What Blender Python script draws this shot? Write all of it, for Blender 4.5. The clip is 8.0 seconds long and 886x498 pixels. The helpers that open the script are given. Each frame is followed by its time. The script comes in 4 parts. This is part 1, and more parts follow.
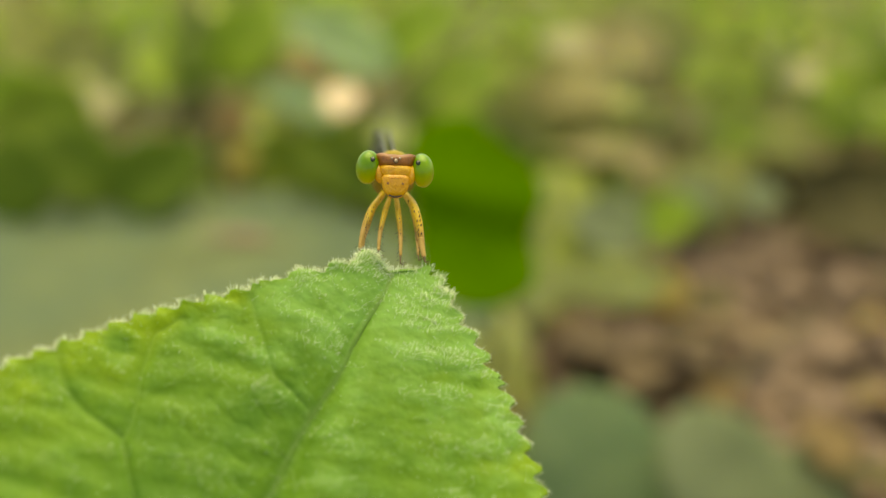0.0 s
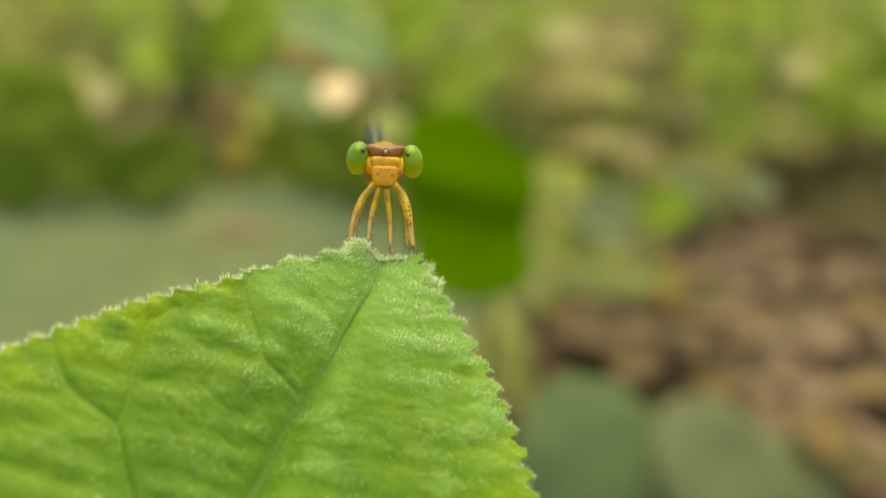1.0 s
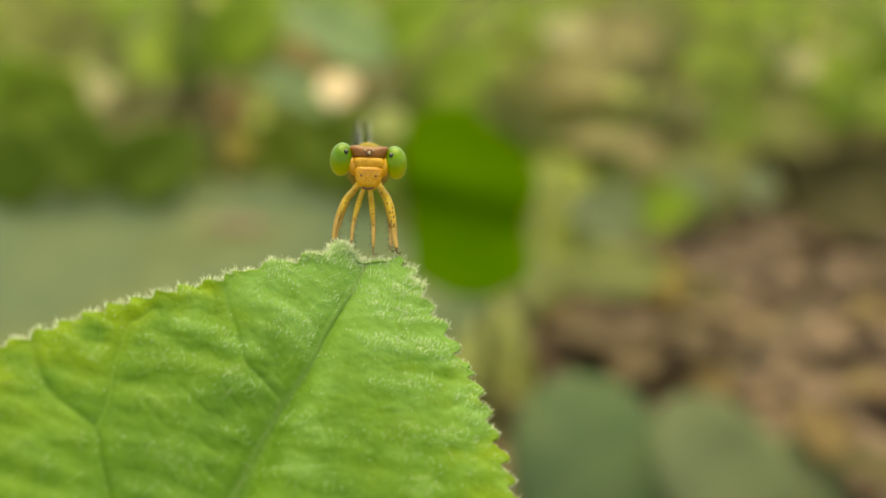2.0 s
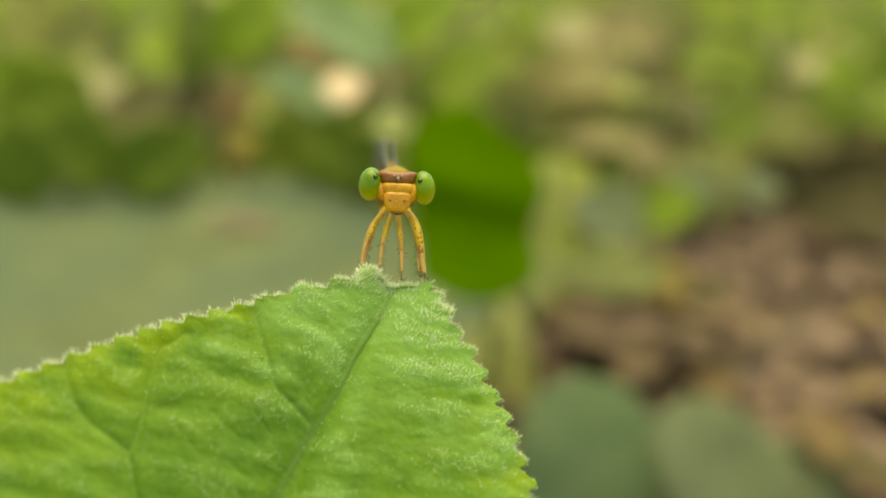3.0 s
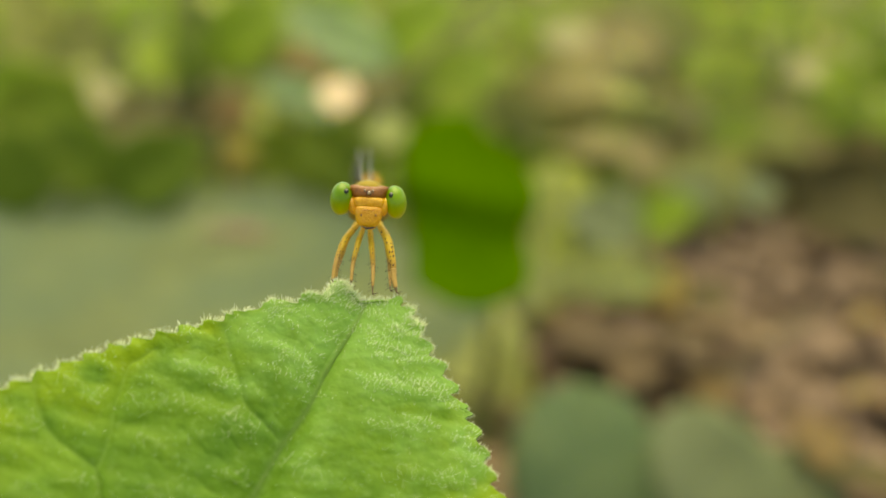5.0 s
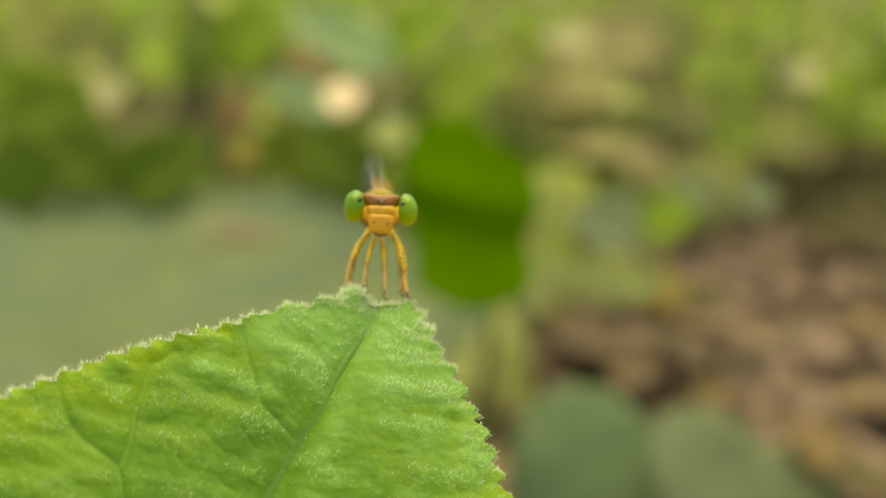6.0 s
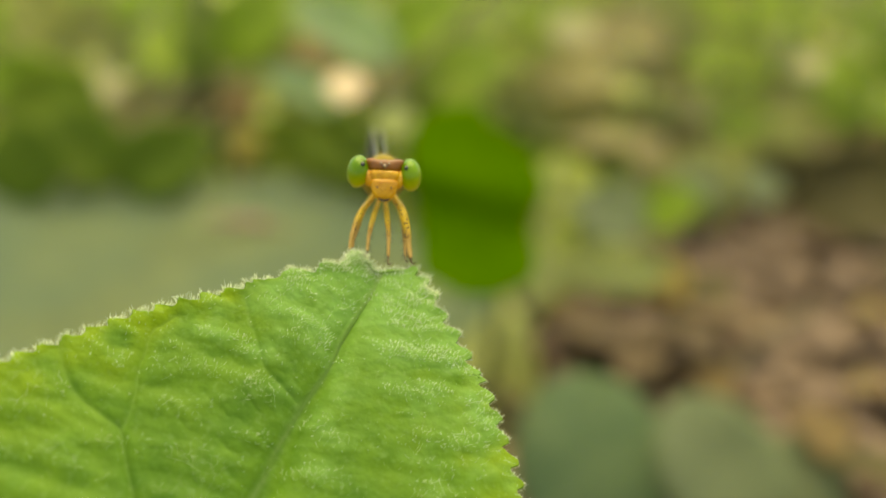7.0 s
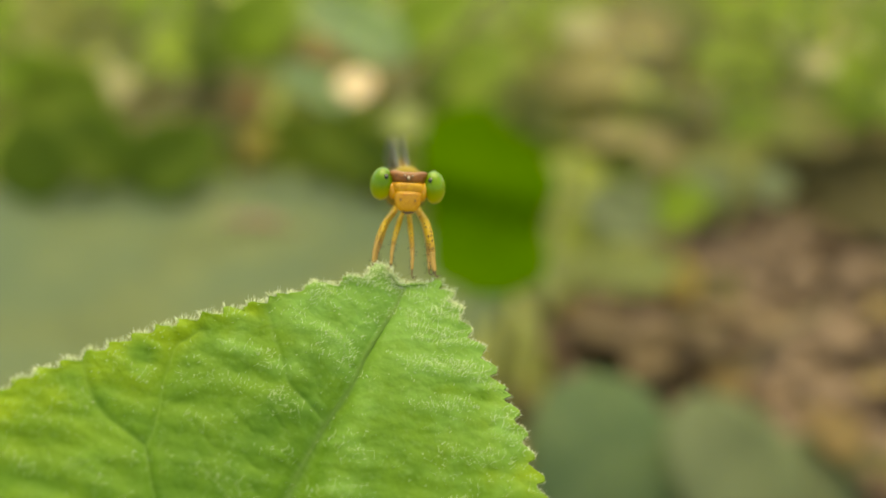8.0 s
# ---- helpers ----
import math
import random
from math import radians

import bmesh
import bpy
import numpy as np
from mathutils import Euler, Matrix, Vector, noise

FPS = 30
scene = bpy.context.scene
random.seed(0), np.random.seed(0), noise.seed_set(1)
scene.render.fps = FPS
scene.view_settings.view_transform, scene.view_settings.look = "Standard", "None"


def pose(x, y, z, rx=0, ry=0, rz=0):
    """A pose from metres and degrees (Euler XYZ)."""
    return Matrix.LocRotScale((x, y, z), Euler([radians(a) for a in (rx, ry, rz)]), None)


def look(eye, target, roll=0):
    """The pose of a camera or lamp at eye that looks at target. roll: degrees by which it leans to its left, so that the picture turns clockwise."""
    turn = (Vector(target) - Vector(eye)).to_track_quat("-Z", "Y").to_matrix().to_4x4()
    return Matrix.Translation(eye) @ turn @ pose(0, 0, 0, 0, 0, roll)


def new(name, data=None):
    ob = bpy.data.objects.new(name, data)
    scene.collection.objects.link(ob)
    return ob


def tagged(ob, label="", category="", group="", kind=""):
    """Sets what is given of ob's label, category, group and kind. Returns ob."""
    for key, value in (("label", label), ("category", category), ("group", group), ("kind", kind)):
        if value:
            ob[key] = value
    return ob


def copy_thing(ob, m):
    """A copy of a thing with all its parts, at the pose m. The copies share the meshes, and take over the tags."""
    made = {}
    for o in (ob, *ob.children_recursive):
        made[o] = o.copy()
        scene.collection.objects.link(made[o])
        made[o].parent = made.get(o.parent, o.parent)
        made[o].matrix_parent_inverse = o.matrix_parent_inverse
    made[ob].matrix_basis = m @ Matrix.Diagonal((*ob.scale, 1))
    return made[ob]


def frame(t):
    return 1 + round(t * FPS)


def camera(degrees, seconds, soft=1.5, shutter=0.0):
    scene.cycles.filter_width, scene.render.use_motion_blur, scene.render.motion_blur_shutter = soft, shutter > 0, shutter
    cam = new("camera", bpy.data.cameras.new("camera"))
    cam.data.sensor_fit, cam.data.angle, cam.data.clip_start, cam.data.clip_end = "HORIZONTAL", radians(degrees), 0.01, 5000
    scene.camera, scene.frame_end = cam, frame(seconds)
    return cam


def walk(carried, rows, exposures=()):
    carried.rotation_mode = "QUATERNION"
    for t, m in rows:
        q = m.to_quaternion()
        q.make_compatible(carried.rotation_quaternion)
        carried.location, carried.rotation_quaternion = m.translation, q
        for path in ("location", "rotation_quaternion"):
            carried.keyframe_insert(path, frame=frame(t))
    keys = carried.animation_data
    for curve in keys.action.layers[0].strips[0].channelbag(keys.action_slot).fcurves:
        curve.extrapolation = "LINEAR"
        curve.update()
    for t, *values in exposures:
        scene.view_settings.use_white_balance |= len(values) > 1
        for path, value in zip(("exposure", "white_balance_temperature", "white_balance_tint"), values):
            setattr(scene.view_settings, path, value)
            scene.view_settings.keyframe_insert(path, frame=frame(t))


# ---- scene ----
# ---- camera ----
cam = camera(42.0, 8.0, soft=1.4)
cam.data.dof.use_dof = True
cam.data.dof.focus_distance = 0.0679
cam.data.dof.aperture_fstop = 17.6  # an opening of under 3 mm
ROWS = [
    (0.0, -0.00037, 0.00055, 0.14751, 70.80, 0.50, -0.19),
    (0.1, -0.00033, 0.00042, 0.14779, 70.80, 0.48, -0.20),
    (0.2, 0.00005, 0.00021, 0.14785, 70.79, 0.47, -0.20),
    (0.3, 0.00008, -0.00019, 0.14737, 70.78, 0.45, -0.20),
    (0.4, 0.00004, -0.00044, 0.14733, 70.78, 0.44, -0.21),
    (0.5, 0.00034, -0.00058, 0.14756, 70.77, 0.42, -0.21),
    (0.6, 0.00045, -0.00059, 0.14764, 70.70, 0.43, -0.22),
    (0.7, 0.00037, -0.00078, 0.14721, 70.63, 0.43, -0.23),
    (0.8, 0.00022, -0.00081, 0.14723, 70.57, 0.44, -0.24),
    (0.9, 0.00008, -0.00076, 0.14745, 70.50, 0.44, -0.25),
    (1.0, 0.00020, -0.00068, 0.14775, 70.43, 0.45, -0.26),
    (1.1, 0.00037, -0.00068, 0.14760, 70.39, 0.47, -0.24),
    (1.2, 0.00049, -0.00061, 0.14763, 70.35, 0.49, -0.23),
    (1.3, 0.00085, -0.00042, 0.14798, 70.30, 0.52, -0.22),
    (1.4, 0.00094, -0.00035, 0.14801, 70.26, 0.54, -0.21),
    (1.5, 0.00119, -0.00029, 0.14799, 70.22, 0.56, -0.19),
    (1.6, 0.00139, -0.00027, 0.14783, 70.22, 0.53, -0.16),
    (1.7, 0.00148, -0.00018, 0.14786, 70.23, 0.49, -0.12),
    (2.8, 0.00094, -0.00021, 0.14851, 70.13, 0.21, 0.24),
    (2.9, 0.00020, -0.00004, 0.14945, 69.99, 0.02, 0.14),
    (3.0, -0.00039, -0.00002, 0.14998, 69.86, -0.17, 0.04),
    (3.1, -0.00001, -0.00011, 0.14971, 69.89, -0.13, 0.03),
    (3.2, 0.00082, -0.00015, 0.14962, 69.92, -0.10, 0.02),
    (3.3, 0.00116, -0.00019, 0.14949, 69.94, -0.07, 0.01),
    (3.4, 0.00069, -0.00017, 0.14955, 69.97, -0.03, 0.01),
    (3.5, 0.00000, -0.00000, 0.15000, 70.00, 0.00, -0.00),
    (3.6, 0.00009, -0.00000, 0.14960, 70.03, -0.03, 0.00),
    (3.7, 0.00059, -0.00001, 0.14917, 70.07, -0.05, 0.00),
    (3.8, 0.00099, 0.00000, 0.14881, 70.10, -0.08, 0.00),
    (3.9, 0.00104, 0.00014, 0.14880, 70.13, -0.11, 0.01),
    (4.0, 0.00078, 0.00014, 0.14839, 70.16, -0.14, 0.01),
    (4.1, 0.00071, -0.00013, 0.14763, 70.23, -0.16, -0.03),
    (4.2, 0.00079, 0.00018, 0.14845, 70.29, -0.18, -0.06),
    (4.3, 0.00084, 0.00040, 0.14902, 70.35, -0.20, -0.10),
    (4.4, 0.00127, 0.00045, 0.14914, 70.41, -0.22, -0.13),
    (4.5, 0.00152, 0.00021, 0.14846, 70.48, -0.24, -0.17),
    (4.6, 0.00168, 0.00046, 0.14859, 70.34, -0.11, -0.06),
    (4.7, 0.00158, 0.00084, 0.14908, 70.21, 0.02, 0.04),
    (5.8, 0.00164, -0.00204, 0.15187, 70.02, 0.04, 0.42),
    (5.9, 0.00136, -0.00199, 0.15168, 70.05, -0.13, 0.34),
    (6.0, 0.00093, -0.00185, 0.15173, 70.08, -0.29, 0.25),
    (6.1, 0.00079, -0.00174, 0.15185, 70.04, -0.29, 0.25),
    (6.2, 0.00065, -0.00176, 0.15157, 70.00, -0.28, 0.25),
    (6.3, 0.00051, -0.00185, 0.15113, 69.96, -0.27, 0.25),
    (6.4, 0.00036, -0.00177, 0.15115, 69.92, -0.27, 0.24),
    (6.5, 0.00042, -0.00163, 0.15133, 69.88, -0.26, 0.24),
    (6.6, 0.00072, -0.00179, 0.15076, 69.89, -0.21, 0.27),
    (6.7, 0.00105, -0.00193, 0.15023, 69.90, -0.16, 0.29),
    (6.8, 0.00117, -0.00181, 0.15044, 69.92, -0.11, 0.32),
    (6.9, 0.00118, -0.00177, 0.15044, 69.93, -0.06, 0.34),
    (7.0, 0.00095, -0.00201, 0.14965, 69.94, 0.00, 0.37),
    (7.1, 0.00088, -0.00198, 0.14971, 69.92, 0.03, 0.42),
    (7.2, 0.00081, -0.00171, 0.15042, 69.90, 0.07, 0.47),
    (7.3, 0.00077, -0.00179, 0.15018, 69.88, 0.10, 0.52),
    (7.4, 0.00049, -0.00177, 0.15023, 69.86, 0.14, 0.57),
    (7.5, 0.00020, -0.00167, 0.15048, 69.84, 0.17, 0.61),
    (7.6, -0.00049, -0.00145, 0.15079, 69.81, 0.15, 0.62),
    (7.7, -0.00098, -0.00127, 0.15099, 69.78, 0.13, 0.63),
    (7.8, -0.00105, -0.00137, 0.15041, 69.74, 0.10, 0.64),
    (7.9, -0.00070, -0.00131, 0.15025, 69.71, 0.08, 0.65),
    (8.0, -0.00018, -0.00111, 0.15052, 69.68, 0.06, 0.66),
]
walk(cam, [(t, pose(x, y, z, rx, ry, rz)) for t, x, y, z, rx, ry, rz in ROWS], exposures=[(0.0, 0.72, 8700, 0), (8.0, 0.72, 8700, 0)])

# ---- world and sun ----
SUN_UP, SUN_ROUND = 76.0, -12.0  # degrees over the horizon, and from straight ahead to the left
world = bpy.data.worlds.new("world")
scene.world = world
world.use_nodes = True
sky = world.node_tree.nodes.new("ShaderNodeTexSky")
sky.sky_type, sky.sun_disc = "NISHITA", False
sky.sun_elevation, sky.sun_rotation = radians(SUN_UP), radians(-SUN_ROUND)
world.node_tree.links.new(sky.outputs[0], world.node_tree.nodes["Background"].inputs[0])
world.node_tree.nodes["Background"].inputs[1].default_value = 0.15
sun = new("sun", bpy.data.lights.new("sun", "SUN"))
sun.data.energy, sun.data.angle, sun.data.color = 3.3, radians(70), (1.0, 0.90, 0.62)
_a, _e = radians(90 + SUN_ROUND), radians(SUN_UP)
sun.matrix_world = look((math.cos(_a) * math.cos(_e) * 5, math.sin(_a) * math.cos(_e) * 5, math.sin(_e) * 5), (0, 0, 0))


# ---- materials ----
def surface(name, dark, light, scale=400.0, rough=0.5, through_leaf=0.0, through_colour=None, bump=0.3, bump_scale=None, fine=0.0, fine_colour=(0.8, 0.8, 0.7), per_thing=0.0, gloss=0.5, coat=0.0, coat_rough=0.08, pale=None, young=None, cool=None, cool_scale=130, felt_and_light=None):
    """A node material: colour that wanders from dark to light at two scales, relief, and for leaves the light that passes through them."""
    m = bpy.data.materials.new(name)
    m.use_nodes = True
    nt = m.node_tree
    add, link = nt.nodes.new, nt.links.new
    b = nt.nodes["Principled BSDF"]
    b.inputs["Roughness"].default_value = rough
    b.inputs["Specular IOR Level"].default_value = gloss
    b.inputs["Coat Weight"].default_value = coat
    b.inputs["Coat Roughness"].default_value = coat_rough
    where = add("ShaderNodeTexCoord")
    big, small = add("ShaderNodeTexNoise"), add("ShaderNodeTexNoise")
    for n, s, d in ((big, scale, 3), (small, scale * 6, 4)):
        n.inputs["Scale"].default_value, n.inputs["Detail"].default_value = s, d
        link(where.outputs["Object"], n.inputs["Vector"])
    mix = add("ShaderNodeMath")
    mix.operation, mix.inputs[1].default_value = "MULTIPLY_ADD", 0.6
    part_ = add("ShaderNodeMath")
    part_.operation, part_.inputs[1].default_value = "MULTIPLY", 0.4
    link(small.outputs["Fac"], part_.inputs[0])
    link(big.outputs["Fac"], mix.inputs[0])
    link(part_.outputs[0], mix.inputs[2])
    last = mix.outputs[0]
    if per_thing:
        info = add("ShaderNodeObjectInfo")
        shift = add("ShaderNodeMath")
        shift.operation, shift.inputs[1].default_value, shift.inputs[2].default_value = "MULTIPLY_ADD", per_thing, -per_thing / 2
        link(info.outputs["Random"], shift.inputs[0])
        total = add("ShaderNodeMath")
        link(last, total.inputs[0])
        link(shift.outputs[0], total.inputs[1])
        last = total.outputs[0]
    ramp = add("ShaderNodeValToRGB")
    ramp.color_ramp.elements[0].position, ramp.color_ramp.elements[1].position = 0.36, 0.64
    ramp.color_ramp.elements[0].color, ramp.color_ramp.elements[1].color = (*dark, 1), (*light, 1)
    link(last, ramp.inputs[0])
    colour = ramp.outputs[0]
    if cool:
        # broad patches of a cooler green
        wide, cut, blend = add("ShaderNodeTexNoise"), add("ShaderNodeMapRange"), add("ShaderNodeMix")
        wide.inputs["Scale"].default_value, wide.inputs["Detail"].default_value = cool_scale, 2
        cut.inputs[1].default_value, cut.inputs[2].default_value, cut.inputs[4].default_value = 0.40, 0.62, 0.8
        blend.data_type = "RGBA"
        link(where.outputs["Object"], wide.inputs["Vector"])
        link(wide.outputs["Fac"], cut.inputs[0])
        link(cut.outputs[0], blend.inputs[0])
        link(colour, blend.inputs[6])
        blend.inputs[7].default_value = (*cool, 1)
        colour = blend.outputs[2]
    if young:
        # the younger, yellower rim
        mark, blend = add("ShaderNodeAttribute"), add("ShaderNodeMix")
        mark.attribute_name, blend.data_type = "rim", "RGBA"
        link(mark.outputs["Fac"], blend.inputs[0])
        link(colour, blend.inputs[6])
        blend.inputs[7].default_value = (*young, 1)
        colour = blend.outputs[2]
    if felt_and_light:
        # thin down with painted light, denser at the tip and cushions between the veins
        mark, blend = add("ShaderNodeAttribute"), add("ShaderNodeMix")
        mark.attribute_name, blend.data_type = "felt_and_light", "RGBA"
        link(mark.outputs["Fac"], blend.inputs[0])
        link(colour, blend.inputs[6])
        blend.inputs[7].default_value = (*felt_and_light, 1)
        colour = blend.outputs[2]
    if pale:
        # veins, marked on the blade
        mark, blend = add("ShaderNodeAttribute"), add("ShaderNodeMix")
        mark.attribute_name, blend.data_type = "vein", "RGBA"
        link(mark.outputs["Fac"], blend.inputs[0])
        link(colour, blend.inputs[6])
        blend.inputs[7].default_value = (*pale, 1)
        colour = blend.outputs[2]
    if fine:
        specks, cut, blend = add("ShaderNodeTexNoise"), add("ShaderNodeMapRange"), add("ShaderNodeMix")
        specks.inputs["Scale"].default_value = scale * 25
        cut.inputs[1].default_value, cut.inputs[2].default_value, cut.inputs[4].default_value = 0.55, 0.75, fine
        blend.data_type = "RGBA"
        link(where.outputs["Object"], specks.inputs["Vector"])
        link(specks.outputs["Fac"], cut.inputs[0])
        link(cut.outputs[0], blend.inputs[0])
        link(colour, blend.inputs[6])
        blend.inputs[7].default_value = (*fine_colour, 1)
        colour = blend.outputs[2]
    link(colour, b.inputs["Base Color"])
    relief, grain = add("ShaderNodeBump"), add("ShaderNodeTexNoise")
    grain.inputs["Scale"].default_value, grain.inputs["Detail"].default_value = bump_scale or scale * 4, 4
    relief.inputs["Strength"].default_value, relief.inputs["Distance"].default_value = bump, 0.4 / (bump_scale or scale * 4)
    link(where.outputs["Object"], grain.inputs["Vector"])
    link(grain.outputs["Fac"], relief.inputs["Height"])
    link(relief.outputs[0], b.inputs["Normal"])
    if through_leaf:
        t, both = add("ShaderNodeBsdfTranslucent"), add("ShaderNodeMixShader")
        tint = add("ShaderNodeMix")
        tint.data_type, tint.blend_type, tint.inputs[0].default_value = "RGBA", "MULTIPLY", 1.0
        link(colour, tint.inputs[6])
        tint.inputs[7].default_value = (*(through_colour or (2.2, 2.0, 0.8)), 1)
        link(tint.outputs[2], t.inputs["Color"])
        link(relief.outputs[0], t.inputs["Normal"])
        both.inputs[0].default_value = through_leaf
        link(b.outputs[0], both.inputs[1])
        link(t.outputs[0], both.inputs[2])
        link(both.outputs[0], nt.nodes["Material Output"].inputs["Surface"])
    return m


def membrane(name):
    """The thin clear skin of a wing: mostly see-through, smoky, with a soft sheen."""
    m = bpy.data.materials.new(name)
    m.use_nodes = True
    nt = m.node_tree
    clear, mix, b = nt.nodes.new("ShaderNodeBsdfTransparent"), nt.nodes.new("ShaderNodeMixShader"), nt.nodes["Principled BSDF"]
    clear.inputs[0].default_value = (0.90, 0.91, 0.88, 1)
    b.inputs["Base Color"].default_value = (0.10, 0.11, 0.08, 1)
    b.inputs["Roughness"].default_value = 0.45
    b.inputs["Specular IOR Level"].default_value = 0.15
    mix.inputs[0].default_value = 0.16
    nt.links.new(clear.outputs[0], mix.inputs[1])
    nt.links.new(b.outputs[0], mix.inputs[2])
    nt.links.new(mix.outputs[0], nt.nodes["Material Output"].inputs["Surface"])
    return m


SOIL = surface("soil", (0.15, 0.107, 0.060), (0.25, 0.182, 0.108), 30, 0.95, bump=0.8)
VELVET = surface("velvet_leaf", (0.092, 0.222, 0.013), (0.165, 0.320, 0.022), 120, 0.6, 0.38, (1.8, 1.6, 0.7), bump=0.35, bump_scale=2600, fine=0.14, fine_colour=(0.42, 0.56, 0.27), gloss=0.3, pale=(0.24, 0.38, 0.10), young=(0.245, 0.38, 0.012), felt_and_light=(0.225, 0.425, 0.090))
DOWN = surface("leaf_down", (0.66, 0.78, 0.52), (0.86, 0.93, 0.74), 900, 0.5, 0.4, (1.2, 1.15, 0.9), bump=0)
HAIR = surface("plant_hair", (0.72, 0.80, 0.54), (0.88, 0.93, 0.74), 900, 0.4, 0.4, (1.1, 1.1, 1.0), bump=0)
STALK = surface("leaf_stalk", (0.16, 0.25, 0.06), (0.26, 0.36, 0.11), 300, 0.6)
CHITIN = surface("orange_shell", (0.62, 0.25, 0.012), (0.80, 0.38, 0.025), 900, 0.38, bump=0.25, bump_scale=9000, gloss=0.5)
FACE = surface("yellow_shell", (0.60, 0.255, 0.006), (0.80, 0.43, 0.018), 1200, 0.26, bump=0.8, bump_scale=7000, gloss=0.6)
CROWN = surface("brown_shell", (0.17, 0.055, 0.008), (0.33, 0.125, 0.014), 1500, 0.4, bump=0.5, bump_scale=8000)
OLIVE_SHELL = surface("olive_shell", (0.20, 0.145, 0.012), (0.31, 0.225, 0.02), 700, 0.55, bump=0.3, bump_scale=6000, gloss=0.2)
STRAW_SHELL = surface("straw_shell", (0.40, 0.30, 0.06), (0.55, 0.42, 0.10), 700, 0.5, bump=0.2, bump_scale=6000)
EYE = surface("green_eye", (0.10, 0.21, 0.002), (0.18, 0.31, 0.003), 350, 0.30, bump=0.06, bump_scale=16000, gloss=0.2, coat=0.3, coat_rough=0.22, pale=(0.38, 0.42, 0.003))
EYE_TOP = surface("dark_eye_spot", (0.008, 0.012, 0.004), (0.02, 0.03, 0.01), 900, 0.2, bump=0)
LEG = surface("yellow_leg", (0.56, 0.33, 0.008), (0.78, 0.54, 0.03), 1100, 0.4, 0.15, (1.2, 1.1, 0.8), bump=0.4, bump_scale=6000, pale=(0.42, 0.25, 0.05))
CLAW = surface("dark_claw", (0.10, 0.065, 0.02), (0.19, 0.13, 0.05), 900, 0.5, bump=0)
SHANK = surface("tan_shank", (0.37, 0.23, 0.045), (0.50, 0.31, 0.075), 1100, 0.45, bump=0.2, bump_scale=8000)
BRISTLE = surface("black_bristle", (0.012, 0.009, 0.006), (0.04, 0.028, 0.015), 900, 0.5, bump=0)
OCELLUS = surface("ocellus", (0.30, 0.20, 0.11), (0.42, 0.30, 0.18), 900, 0.1, bump=0, coat=1)
WING_VEIN = surface("wing_vein", (0.08, 0.085, 0.06), (0.15, 0.155, 0.115), 900, 0.5, bump=0)
WING = membrane("wing_skin")


# ---- building ----
def part(name, shape, material, parent=None, label="", smooth=True, vein=None, rim=None, felt_and_light=None):
    """One mesh object from (verts, faces), under a thing or a part."""
    verts, faces = shape
    me = bpy.data.meshes.new(name)
    me.from_pydata([tuple(v) for v in np.asarray(verts, float).tolist()], [], faces if isinstance(faces, list) else faces.tolist())
    if smooth:
        me.polygons.foreach_set("use_smooth", [True] * len(me.polygons))
    for key, values in (("vein", vein), ("rim", rim), ("felt_and_light", felt_and_light)):
        if values is not None:
            me.attributes.new(key, "FLOAT", "POINT").data.foreach_set("value", np.asarray(values, np.float32))
    me.update()
    me.materials.append(material)
    ob = new(name, me)
    if parent:
        ob.parent = parent
    if label:
        tagged(ob, label)
    return ob


def joined(shapes):
    verts, faces, n = [], [], 0
    for v, f in shapes:
        verts.append(np.asarray(v, float))
        faces += [[i + n for i in q] for q in (f if isinstance(f, list) else f.tolist())]
        n += len(v)
    return np.concatenate(verts), faces


def smooth_line(points, n):
    """A soft curve through some points."""
    p = np.asarray(points, float)
    p = np.vstack([2 * p[0] - p[1], p, 2 * p[-1] - p[-2]])
    s = np.linspace(0, len(p) - 3 - 1e-9, n)
    i, f = s.astype(int), (s % 1)[:, None]
    a, b, c, d = p[i], p[i + 1], p[i + 2], p[i + 3]
    return 0.5 * (2 * b + (c - a) * f + (2 * a - 5 * b + 4 * c - d) * f**2 + (3 * b - a - 3 * c + d) * f**3)


def tube(points, radii, sides=10, n=0):
    """A round rod along a curve, with its ends closed."""
    p = smooth_line(points, n) if n else np.asarray(points, float)
    r = np.interp(np.linspace(0, 1, len(p)), np.linspace(0, 1, len(radii)), radii)
    t = np.gradient(p, axis=0)
    t /= np.linalg.norm(t, axis=1)[:, None] + 1e-15
    ref = np.eye(3)[np.argmin(np.abs(t).mean(0))]
    u = np.cross(t, ref)
    u /= np.linalg.norm(u, axis=1)[:, None]
    w = np.cross(t, u)
    a = np.linspace(0, 2 * np.pi, sides, endpoint=False)
    ring = (np.cos(a)[None, :, None] * u[:, None] + np.sin(a)[None, :, None] * w[:, None]) * r[:, None, None] + p[:, None]
    verts = np.vstack([ring.reshape(-1, 3), p[:1], p[-1:]])
    faces = []
    for i in range(len(p) - 1):
        for j in range(sides):
            k = (j + 1) % sides
            faces.append([i * sides + j, i * sides + k, (i + 1) * sides + k, (i + 1) * sides + j])
    m = len(p) * sides
    for j in range(sides):
        k = (j + 1) % sides
        faces.append([k, j, m])
        faces.append([m - sides + j, m - sides + k, m + 1])
    return verts, faces


